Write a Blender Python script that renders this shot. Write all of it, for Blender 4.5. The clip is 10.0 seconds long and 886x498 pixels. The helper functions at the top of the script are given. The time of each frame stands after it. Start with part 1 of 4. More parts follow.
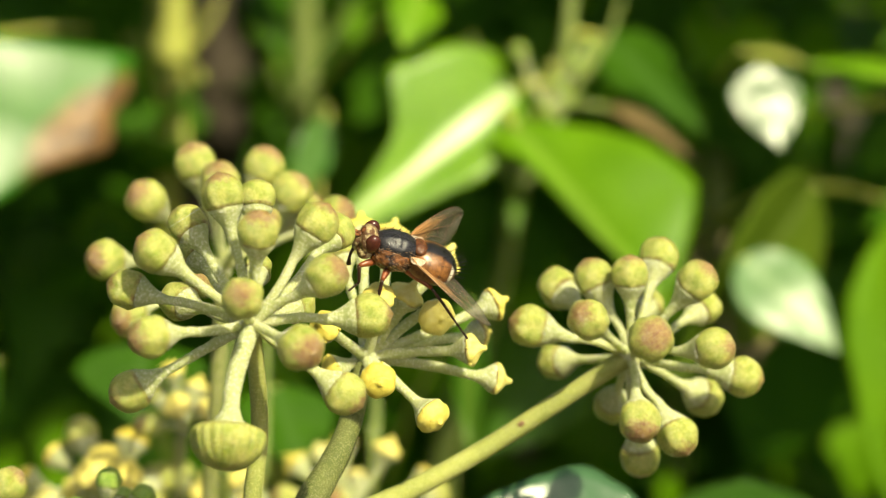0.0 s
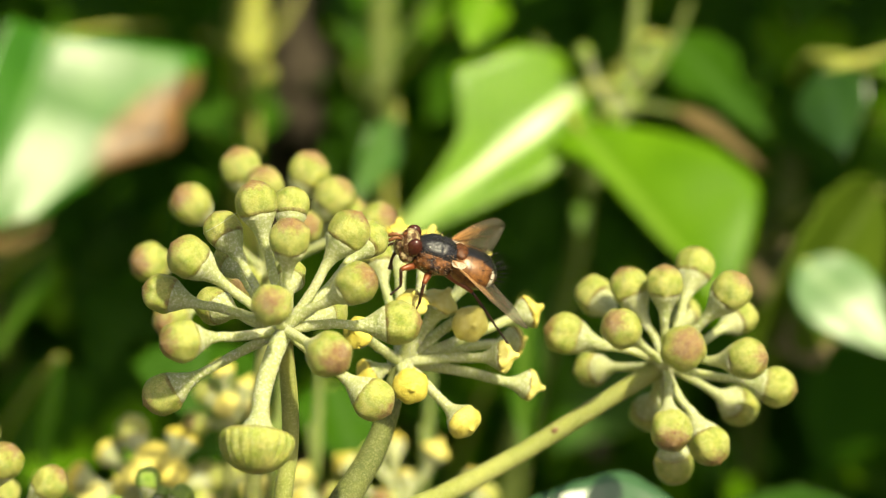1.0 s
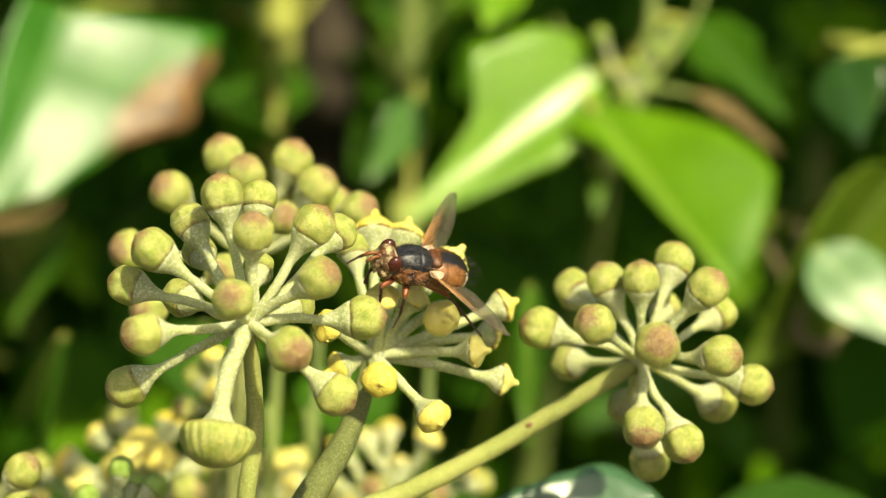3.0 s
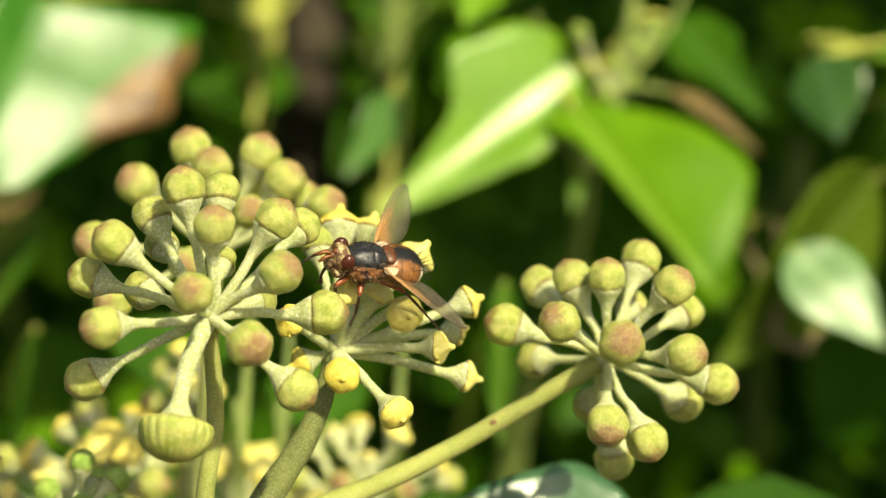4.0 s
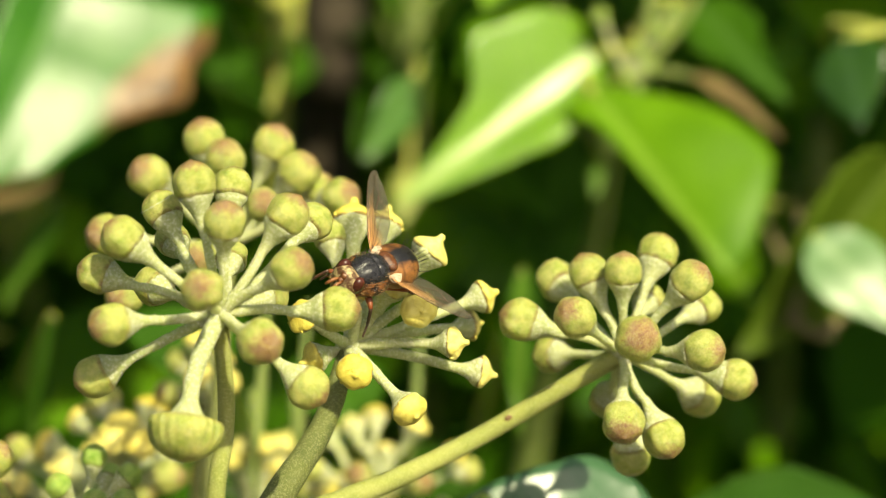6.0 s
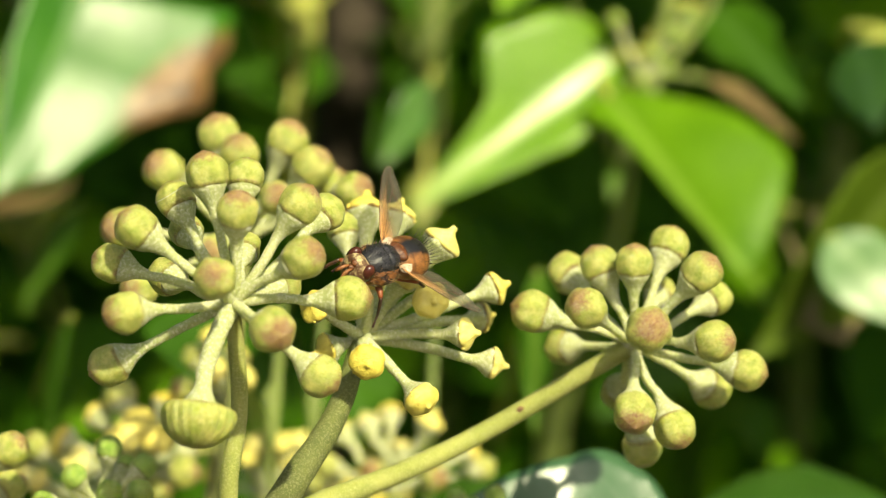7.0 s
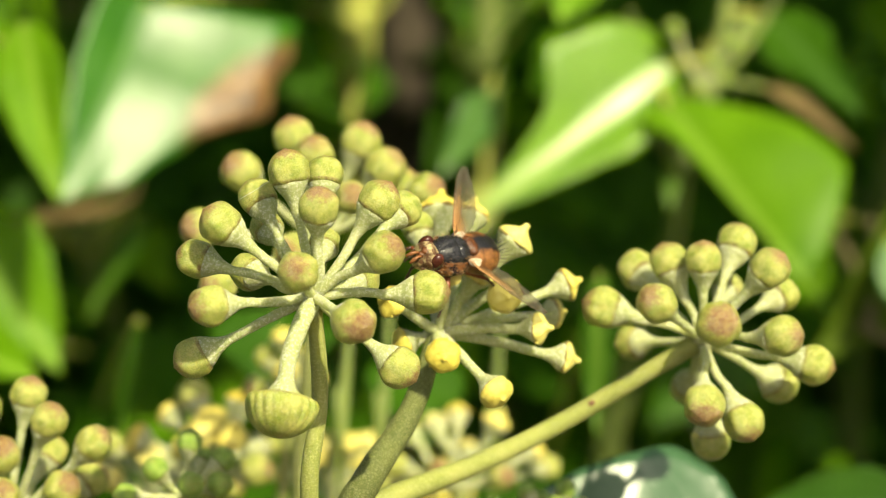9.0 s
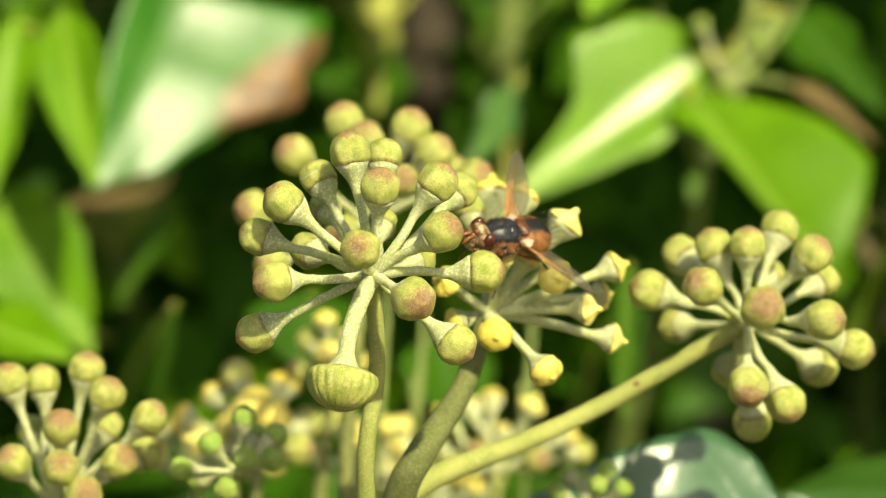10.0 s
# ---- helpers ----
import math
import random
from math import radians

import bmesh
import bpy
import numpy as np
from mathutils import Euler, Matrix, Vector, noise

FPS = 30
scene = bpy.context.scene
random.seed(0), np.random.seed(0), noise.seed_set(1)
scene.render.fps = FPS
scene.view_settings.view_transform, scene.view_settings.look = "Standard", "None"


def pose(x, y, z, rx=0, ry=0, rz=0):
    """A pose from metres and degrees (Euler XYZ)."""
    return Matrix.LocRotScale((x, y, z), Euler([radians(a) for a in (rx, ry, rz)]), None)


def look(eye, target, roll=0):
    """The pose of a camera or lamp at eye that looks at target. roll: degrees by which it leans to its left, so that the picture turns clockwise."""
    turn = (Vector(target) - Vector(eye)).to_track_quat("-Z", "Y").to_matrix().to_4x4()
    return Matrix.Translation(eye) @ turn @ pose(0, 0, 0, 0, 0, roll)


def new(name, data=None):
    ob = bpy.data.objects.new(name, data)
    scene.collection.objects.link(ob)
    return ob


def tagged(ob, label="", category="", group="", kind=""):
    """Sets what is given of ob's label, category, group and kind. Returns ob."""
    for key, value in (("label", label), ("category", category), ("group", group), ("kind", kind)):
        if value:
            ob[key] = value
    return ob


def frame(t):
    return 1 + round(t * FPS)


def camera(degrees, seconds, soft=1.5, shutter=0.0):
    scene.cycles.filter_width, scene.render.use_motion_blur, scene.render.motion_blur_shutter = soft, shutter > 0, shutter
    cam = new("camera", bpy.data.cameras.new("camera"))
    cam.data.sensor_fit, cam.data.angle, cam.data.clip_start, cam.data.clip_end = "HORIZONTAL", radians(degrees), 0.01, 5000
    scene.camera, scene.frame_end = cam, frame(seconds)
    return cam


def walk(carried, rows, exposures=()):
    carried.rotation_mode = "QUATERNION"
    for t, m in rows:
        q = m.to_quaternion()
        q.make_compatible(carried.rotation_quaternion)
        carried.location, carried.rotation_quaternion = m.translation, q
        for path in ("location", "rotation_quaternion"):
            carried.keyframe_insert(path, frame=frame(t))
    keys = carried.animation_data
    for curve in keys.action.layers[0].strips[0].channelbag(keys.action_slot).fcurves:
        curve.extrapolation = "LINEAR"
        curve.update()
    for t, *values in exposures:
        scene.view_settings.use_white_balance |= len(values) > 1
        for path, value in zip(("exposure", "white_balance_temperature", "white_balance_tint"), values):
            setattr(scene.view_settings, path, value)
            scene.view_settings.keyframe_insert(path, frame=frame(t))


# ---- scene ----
# ------------------------------------------------------------------ camera
cam = camera(22.0, 10.0, soft=1.1)
PATH = [
    (0, -0.00253, -0.25129, 1.05283, 79.939, 0.425, -5.555),
    (0.5, 0.00353, -0.25265, 1.05475, 79.777, 0.673, -4.165),
    (1, 0.00440, -0.25459, 1.05521, 79.755, 0.149, -3.130),
    (1.5, 0.00783, -0.25549, 1.05703, 79.408, -0.051, -2.365),
    (2, 0.00992, -0.25572, 1.05652, 79.457, -0.136, -2.093),
    (2.5, 0.01244, -0.25303, 1.05614, 79.361, -0.064, -1.848),
    (2.7, 0.01320, -0.25327, 1.05809, 79.021, -0.160, -1.750),
    (3.8, 0.01770, -0.25143, 1.05689, 78.926, -0.546, -1.539),
    (4, 0.01767, -0.25162, 1.05762, 78.873, -0.916, -1.788),
    (4.5, 0.02367, -0.24970, 1.05690, 78.898, -0.022, -1.329),
    (5, 0.02119, -0.24894, 1.05576, 78.998, -0.351, -1.266),
    (5.5, 0.02040, -0.24979, 1.05804, 78.591, -0.826, -1.094),
    (6, 0.01903, -0.24811, 1.05908, 78.288, -0.819, -1.174),
    (6.2, 0.01948, -0.25044, 1.05846, 78.451, -0.972, -0.862),
    (7.3, 0.02091, -0.25080, 1.05663, 78.659, -0.346, -0.418),
    (7.5, 0.02224, -0.25249, 1.05694, 78.676, -0.244, -0.137),
    (8, 0.01930, -0.25454, 1.05645, 78.899, -0.391, -0.161),
    (8.5, 0.01727, -0.25661, 1.05590, 79.100, -0.305, 0.094),
    (9, 0.01673, -0.25736, 1.05538, 79.084, -0.331, 0.464),
    (9.5, 0.01410, -0.26150, 1.05506, 79.031, -0.649, 0.654),
    (10, 0.01018, -0.26513, 1.05440, 79.089, -0.985, 0.595),
]
walk(cam, [(t, pose(*p)) for t, *p in PATH], [(0, 0.14, 6900, 5), (10, 0.14, 6900, 5)])
cam.data.dof.use_dof = True
cam.data.dof.focus_distance = 0.266
cam.data.dof.aperture_fstop = 16.8
cam.data.dof.aperture_blades = 6

# The plan is in millimetres from the hub of the foremost umbel: x to the right, y away, z up, tilted to fit an assumed
# downward look of the camera.
PLAN = Matrix.Translation((0, 0, 1.0)) @ Matrix.Rotation(radians(-12), 4, "X")
MM = 0.001


def P(x, y, z):
    return PLAN @ (Vector((x, y, z)) * MM)


def D(x, y, z):
    return (PLAN.to_3x3() @ Vector((x, y, z))).normalized()


# ------------------------------------------------------------------ world, sun
SUN = D(0.31, -0.765, 0.565)
world = bpy.data.worlds.new("sky")
scene.world = world
world.use_nodes = True
sky = world.node_tree.nodes.new("ShaderNodeTexSky")
sky.sky_type, sky.sun_disc = "NISHITA", False
sky.air_density, sky.dust_density = 0.8, 4.0
sky.sun_elevation, sky.sun_rotation = math.asin(SUN.z), math.atan2(SUN.x, SUN.y)
background = world.node_tree.nodes["Background"]
background.inputs["Strength"].default_value = 0.117
world.node_tree.links.new(sky.outputs[0], background.inputs["Color"])
sun = new("sun", bpy.data.lights.new("sun", "SUN"))
sun.data.energy, sun.data.angle, sun.data.color = 5.9, radians(0.55), (1.0, 0.925, 0.63)
sun.matrix_world = look(Vector((0, -2, 4)), Vector((0, -2, 4)) - SUN)


# ------------------------------------------------------------------ materials
def nodes_of(name):
    m = bpy.data.materials.new(name)
    m.use_nodes = True
    return m, m.node_tree.nodes, m.node_tree.links, m.node_tree.nodes["Principled BSDF"]


def ramp(N, L, source, stops):
    r = N.new("ShaderNodeValToRGB")
    els = r.color_ramp.elements
    while len(els) < len(stops):
        els.new(0.5)
    for e, (at, c) in zip(els, stops):
        e.position, e.color = at, (*c, 1) if len(c) == 3 else c
    L.new(source, r.inputs[0])
    return r.outputs[0]


def grain(N, L, coords, scale, detail=4.0, rough=0.6, distortion=0.0):
    n = N.new("ShaderNodeTexNoise")
    n.inputs["Scale"].default_value, n.inputs["Detail"].default_value = scale, detail
    n.inputs["Roughness"].default_value, n.inputs["Distortion"].default_value = rough, distortion
    L.new(coords, n.inputs["Vector"])
    return n.outputs["Fac"]


def blend(N, L, fac, a, b, mode="MIX"):
    m = N.new("ShaderNodeMix")
    m.data_type, m.blend_type = "RGBA", mode
    for socket, value in ((m.inputs[0], fac), (m.inputs[6], a), (m.inputs[7], b)):
        if isinstance(value, (int, float)):
            socket.default_value = value
        elif isinstance(value, tuple):
            socket.default_value = (*value, 1)
        else:
            L.new(value, socket)
    return m.outputs[2]


def calc(N, L, op, a, b=0.0, clamp=False):
    m = N.new("ShaderNodeMath")
    m.operation, m.use_clamp = op, clamp
    for socket, value in zip(m.inputs, (a, b)):
        if isinstance(value, (int, float)):
            socket.default_value = value
        else:
            L.new(value, socket)
    return m.outputs[0]


def relief(N, L, bsdf, height, strength, distance):
    b = N.new("ShaderNodeBump")
    b.inputs["Strength"].default_value, b.inputs["Distance"].default_value = strength, distance
    L.new(height, b.inputs["Height"])
    L.new(b.outputs[0], bsdf.inputs["Normal"])


def place_nodes(N, L):
    """Object coordinates, shifted a little for every object, and their x, y, z."""
    tc, info = N.new("ShaderNodeTexCoord"), N.new("ShaderNodeObjectInfo")
    shift = N.new("ShaderNodeVectorMath")
    shift.operation = "ADD"
    many = calc(N, L, "MULTIPLY", info.outputs["Random"], 37.0)
    L.new(tc.outputs["Object"], shift.inputs[0])
    L.new(many, shift.inputs[1])
    xyz = N.new("ShaderNodeSeparateXYZ")
    L.new(tc.outputs["Object"], xyz.inputs[0])
    return shift.outputs[0], tc.outputs["Object"], xyz.outputs, info.outputs["Random"]


def make_bud(name, low, high, blush, amount):
    """A closed bud, of unit radius: five seams, a blushed tip and a brown rim."""
    m, N, L, B = nodes_of(name)
    v, raw, xyz, rnd = place_nodes(N, L)
    base = ramp(N, L, grain(N, L, v, 1.9, 6, 0.7), [(0.34, low), (0.64, high)])
    speck = ramp(N, L, grain(N, L, v, 13, 5, 0.8), [(0.38, (0.58, 0.62, 0.44)), (0.62, (1.15, 1.14, 1.12))])
    base = blend(N, L, 0.75, base, speck, "MULTIPLY")
    top = calc(N, L, "ADD", calc(N, L, "MULTIPLY", xyz[2], 1.25), calc(N, L, "MULTIPLY", grain(N, L, v, 2.8, 8, 0.78), 1.5))
    top = calc(N, L, "ADD", top, calc(N, L, "MULTIPLY", rnd, 0.25))
    fine = calc(N, L, "MULTIPLY", grain(N, L, v, 7, 6, 0.8), 1.7)
    mask = ramp(N, L, calc(N, L, "SUBTRACT", calc(N, L, "ADD", top, fine), 2.25), [(0.16, (0, 0, 0)), (0.60, (amount, amount, amount))])
    tint = ramp(N, L, grain(N, L, v, 6, 5, 0.7), [(0.42, blush), (0.60, (0.33, 0.205, 0.07))])
    base = blend(N, L, mask, base, tint)
    meal = ramp(N, L, grain(N, L, v, 17, 4, 0.75), [(0.52, (0, 0, 0)), (0.64, (0.42, 0.42, 0.42))])
    base = blend(N, L, meal, base, (0.82, 0.77, 0.44))
    turn = calc(N, L, "MULTIPLY", calc(N, L, "ARCTAN2", xyz[1], xyz[0]), 2.5)
    seam = calc(N, L, "ADD", calc(N, L, "ABSOLUTE", calc(N, L, "SINE", turn)), calc(N, L, "MULTIPLY", grain(N, L, v, 7, 3), 0.16))
    seam = ramp(N, L, seam, [(0.06, (1, 1, 1)), (0.22, (0, 0, 0))])
    high = ramp(N, L, xyz[2], [(0.25, (0, 0, 0)), (0.8, (0.55, 0.55, 0.55))])
    base = blend(N, L, calc(N, L, "MULTIPLY", seam, high), base, (0.30, 0.13, 0.07))
    rim = ramp(N, L, calc(N, L, "ADD", xyz[2], calc(N, L, "ADD", 0.62, calc(N, L, "MULTIPLY", grain(N, L, v, 5.0, 3), -0.08))), [(0.0, (0.7, 0.7, 0.7)), (0.10, (0, 0, 0))])
    worn = ramp(N, L, grain(N, L, v, 2.2, 4, 0.7), [(0.40, (0.15, 0.15, 0.15)), (0.62, (1, 1, 1))])
    base = blend(N, L, calc(N, L, "MULTIPLY", rim, worn), base, (0.17, 0.065, 0.045))
    L.new(base, B.inputs["Base Color"])
    B.inputs["Roughness"].default_value = 0.29
    B.inputs["Subsurface Weight"].default_value = 0.5
    B.inputs["Subsurface Radius"].default_value = (0.95, 0.9, 0.35)
    B.inputs["Subsurface Scale"].default_value = 0.002
    relief(N, L, B, calc(N, L, "SUBTRACT", calc(N, L, "ADD", grain(N, L, v, 16, 6, 0.8), grain(N, L, v, 3.0, 3)), calc(N, L, "MULTIPLY", seam, 0.2)), 0.5, 0.0005)
    return m


def make_plant(name, low, high, scurf, scale=5000, rough=0.7, bump=0.5):
    """Soft green stalk with pale scurf, in metres."""
    m, N, L, B = nodes_of(name)
    v, raw, xyz, rnd = place_nodes(N, L)
    base = ramp(N, L, grain(N, L, v, scale * 0.06, 5, 0.65), [(0.3, low), (0.72, high)])
    dots = ramp(N, L, grain(N, L, v, scale, 3, 0.75), [(0.49, (0, 0, 0)), (0.64, (0.8, 0.8, 0.8))])
    base = blend(N, L, dots, base, scurf)
    L.new(base, B.inputs["Base Color"])
    B.inputs["Roughness"].default_value = rough
    B.inputs["Subsurface Weight"].default_value = 0.6
    B.inputs["Subsurface Radius"].default_value = (0.95, 1.0, 0.45)
    B.inputs["Subsurface Scale"].default_value = 0.0022
    relief(N, L, B, grain(N, L, v, scale * 0.8, 4, 0.7), bump, 0.0003)
    return m


def make_disc(name):
    m, N, L, B = nodes_of(name)
    v, raw, xyz, rnd = place_nodes(N, L)
    deep = ramp(N, L, grain(N, L, v, 1.8, 5), [(0.3, (0.66, 0.51, 0.05)), (0.7, (0.84, 0.73, 0.13))])
    cream = ramp(N, L, grain(N, L, v, 2.3, 5), [(0.3, (0.76, 0.66, 0.13)), (0.7, (0.88, 0.82, 0.32))])
    base = blend(N, L, rnd, deep, cream)
    edge = calc(N, L, "ADD", xyz[2], calc(N, L, "MULTIPLY", grain(N, L, v, 3.0, 3), 0.3))
    rim = ramp(N, L, calc(N, L, "ADD", edge, 0.0), [(0.0, (0.8, 0.8, 0.8)), (0.13, (0, 0, 0))])
    base = blend(N, L, rim, base, (0.16, 0.07, 0.02))
    L.new(base, B.inputs["Base Color"])
    B.inputs["Roughness"].default_value = 0.42
    relief(N, L, B, calc(N, L, "ADD", grain(N, L, v, 7, 5, 0.7), grain(N, L, v, 2.5, 2)), 0.6, 0.0003)
    return m


def make_leaf(name, low, high, vein, rough=0.34, through_light=0.28, wither=None, spec=0.55, rib=300):
    """A leathery leaf: midrib along x, side veins, lighter veins, some brown patches."""
    m, N, L, B = nodes_of(name)
    v, raw, xyz, rnd = place_nodes(N, L)
    base = ramp(N, L, grain(N, L, v, 55, 5, 0.6), [(0.3, low), (0.7, high)])
    base = blend(N, L, calc(N, L, "MULTIPLY", rnd, 0.35), base, high)
    ay = calc(N, L, "ABSOLUTE", xyz[1])
    mid = ramp(N, L, calc(N, L, "MULTIPLY", ay, rib), [(0.18, (0.8, 0.8, 0.8)), (0.55, (0, 0, 0))])
    w = calc(N, L, "SUBTRACT", xyz[0], calc(N, L, "MULTIPLY", ay, 0.9))
    w = calc(N, L, "ADD", w, calc(N, L, "MULTIPLY", grain(N, L, v, 120, 2), 0.004))
    wave = calc(N, L, "ABSOLUTE", calc(N, L, "SINE", calc(N, L, "MULTIPLY", w, 520)))
    side = ramp(N, L, wave, [(0.04, (0.5, 0.5, 0.5)), (0.16, (0, 0, 0))])
    veins = calc(N, L, "MAXIMUM", mid, side)
    base = blend(N, L, veins, base, vein)
    if wither:
        cx, cy, turn, long, wide = wither
        dx, dy = calc(N, L, "SUBTRACT", xyz[0], cx), calc(N, L, "SUBTRACT", xyz[1], cy)
        ca, sa = math.cos(turn), math.sin(turn)
        p = calc(N, L, "ADD", calc(N, L, "MULTIPLY", dx, ca / long), calc(N, L, "MULTIPLY", dy, sa / long))
        q = calc(N, L, "ADD", calc(N, L, "MULTIPLY", dx, -sa / wide), calc(N, L, "MULTIPLY", dy, ca / wide))
        far = calc(N, L, "ADD", calc(N, L, "MULTIPLY", p, p), calc(N, L, "MULTIPLY", q, q))
        far = calc(N, L, "ADD", far, calc(N, L, "MULTIPLY", grain(N, L, v, 130, 4, 0.65), 0.7))
        dry = ramp(N, L, calc(N, L, "MULTIPLY", far, 0.5), [(0.42, (1, 1, 1)), (0.80, (0, 0, 0))])
        tan = ramp(N, L, grain(N, L, v, 240, 4, 0.7), [(0.38, (0.10, 0.053, 0.020)), (0.62, (0.31, 0.175, 0.070))])
        base = blend(N, L, dry, base, tan)
    L.new(base, B.inputs["Base Color"])
    B.inputs["Roughness"].default_value = rough
    B.inputs["Specular IOR Level"].default_value = spec
    relief(N, L, B, calc(N, L, "ADD", veins, calc(N, L, "MULTIPLY", grain(N, L, v, 260, 4), 0.8)), 0.24, 0.0006)
    t = N.new("ShaderNodeBsdfTranslucent")
    L.new(blend(N, L, 1.0, base, (1.5, 1.5, 0.4), "MULTIPLY"), t.inputs["Color"])
    mix = N.new("ShaderNodeMixShader")
    mix.inputs[0].default_value = through_light
    L.new(B.outputs[0], mix.inputs[1])
    L.new(t.outputs[0], mix.inputs[2])
    L.new(mix.outputs[0], N["Material Output"].inputs["Surface"])
    return m


def make_plain(name, low, high, scale, rough=0.6, bump=0.3, depth=0.0005, metal=0.0, spec=0.5, stops=(0.3, 0.7)):
    m, N, L, B = nodes_of(name)
    v, raw, xyz, rnd = place_nodes(N, L)
    n = grain(N, L, v, scale, 5, 0.65)
    L.new(ramp(N, L, n, [(stops[0], low), (stops[1], high)]), B.inputs["Base Color"])
    B.inputs["Roughness"].default_value, B.inputs["Metallic"].default_value = rough, metal
    B.inputs["Specular IOR Level"].default_value = spec
    relief(N, L, B, grain(N, L, v, scale * 3, 4, 0.7), bump, depth)
    return m


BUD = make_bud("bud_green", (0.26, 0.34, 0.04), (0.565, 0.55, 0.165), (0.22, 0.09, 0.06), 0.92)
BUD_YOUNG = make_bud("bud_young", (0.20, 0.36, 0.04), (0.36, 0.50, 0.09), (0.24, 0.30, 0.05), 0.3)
DISC = make_disc("nectar_yellow")
PEDICEL = make_plant("pedicel_green", (0.36, 0.415, 0.16), (0.54, 0.56, 0.28), (0.75, 0.75, 0.56), 2900, 0.7, 0.95)
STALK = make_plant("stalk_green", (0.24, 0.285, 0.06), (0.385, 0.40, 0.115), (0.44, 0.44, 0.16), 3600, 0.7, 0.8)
# darker copy of the stalk green; the middle stalk's shadow is in this colour
STALK_SHADE = make_plant("stalk_shaded_green", (0.085, 0.11, 0.022), (0.17, 0.19, 0.05), (0.26, 0.27, 0.11), 3600, 0.7, 0.8)
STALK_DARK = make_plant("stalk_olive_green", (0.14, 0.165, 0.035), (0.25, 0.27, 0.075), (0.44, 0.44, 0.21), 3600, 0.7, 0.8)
SCAR = make_plain("scar_brown", (0.17, 0.09, 0.04), (0.28, 0.17, 0.08), 2500, 0.7, 0.4, 0.0001)
WOOD = make_plain("vine_bark", (0.035, 0.026, 0.017), (0.085, 0.064, 0.042), 160, 0.85, 0.6, 0.002)
TWIG = make_plain("pale_twig", (0.13, 0.10, 0.045), (0.24, 0.19, 0.09), 300, 0.75, 0.4, 0.0006)
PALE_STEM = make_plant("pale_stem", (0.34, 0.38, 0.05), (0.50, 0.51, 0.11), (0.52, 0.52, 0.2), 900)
# dimmer copy of the pale stem green; half shade is put into its colour
DIM_STEM = make_plant("stem_half_shade", (0.10, 0.15, 0.025), (0.19, 0.25, 0.05), (0.25, 0.28, 0.10), 900)
WITHER = (0.0125, 0.0335, -0.52, 0.0235, 0.0100)
# one leaf green in lit, middle and shaded tones; light put into the colour
LEAF_LIT = make_leaf("leaf_lit", (0.078, 0.205, 0.003), (0.138, 0.30, 0.006), (0.24, 0.42, 0.04), 0.38, 0.32, None, 0.13)
# midrib kept wide and pale: it also paints the glare streak along the fold
LEAF_LIT_STREAK = make_leaf("leaf_lit_streak", (0.11, 0.26, 0.003), (0.185, 0.38, 0.006), (0.44, 0.58, 0.16), 0.31, 0.36, None, 0.5, 190)
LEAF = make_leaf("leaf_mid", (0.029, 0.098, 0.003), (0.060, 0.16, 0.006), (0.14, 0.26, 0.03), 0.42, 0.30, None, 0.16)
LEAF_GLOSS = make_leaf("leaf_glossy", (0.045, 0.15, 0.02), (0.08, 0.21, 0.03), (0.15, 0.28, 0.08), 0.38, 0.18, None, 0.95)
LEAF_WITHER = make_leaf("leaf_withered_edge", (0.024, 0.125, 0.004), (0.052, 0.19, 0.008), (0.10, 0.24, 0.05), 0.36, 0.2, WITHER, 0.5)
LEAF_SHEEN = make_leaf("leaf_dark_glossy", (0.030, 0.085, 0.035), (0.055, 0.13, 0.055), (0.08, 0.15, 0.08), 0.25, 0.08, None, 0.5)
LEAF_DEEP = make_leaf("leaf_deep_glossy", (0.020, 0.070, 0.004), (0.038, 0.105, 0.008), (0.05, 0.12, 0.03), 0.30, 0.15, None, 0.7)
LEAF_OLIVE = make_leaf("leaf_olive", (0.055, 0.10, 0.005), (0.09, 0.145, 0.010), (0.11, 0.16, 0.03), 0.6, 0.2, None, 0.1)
LEAF_SHADE = make_leaf("leaf_shade", (0.023, 0.080, 0.002), (0.046, 0.13, 0.004), (0.06, 0.14, 0.02), 0.55, 0.28, None, 0.10)
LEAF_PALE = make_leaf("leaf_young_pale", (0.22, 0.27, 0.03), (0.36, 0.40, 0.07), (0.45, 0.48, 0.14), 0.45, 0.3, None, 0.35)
LEAF_DRY = make_leaf("leaf_dry", (0.10, 0.070, 0.02), (0.19, 0.135, 0.045), (0.20, 0.14, 0.05), 0.7, 0.2)
SILK = make_plain("silk", (0.7, 0.7, 0.68), (0.85, 0.85, 0.82), 500, 0.4, 0.1, 0.0001)
SOIL = make_plain("soil", (0.035, 0.025, 0.016), (0.09, 0.065, 0.04), 30, 0.95, 0.7, 0.01)
WALL = make_plain("old_wall", (0.10, 0.085, 0.065), (0.18, 0.15, 0.12), 14, 0.9, 0.5, 0.005)


# ------------------------------------------------------------------ mesh helpers
def part(name, bm, material, parent=None, label="", smooth=True):
    me = bpy.data.meshes.new(name)
    bm.to_mesh(me)
    bm.free()
    return part_of(name, me, material, parent, label, smooth)


def part_of(name, me, material, parent=None, label="", smooth=True):
    for m in material if isinstance(material, (list, tuple)) else (material,):
        if m.name not in me.materials:
            me.materials.append(m)
    if smooth and me.polygons:
        me.polygons.foreach_set("use_smooth", [True] * len(me.polygons))
    ob = new(name, me)
    if parent:
        ob.parent = parent
    return tagged(ob, label)


def thing(name, at, label, category, group="", kind=""):
    ob = new(name)
    ob.empty_display_size = 0.005
    ob.location = at
    return tagged(ob, label, category, group, kind)


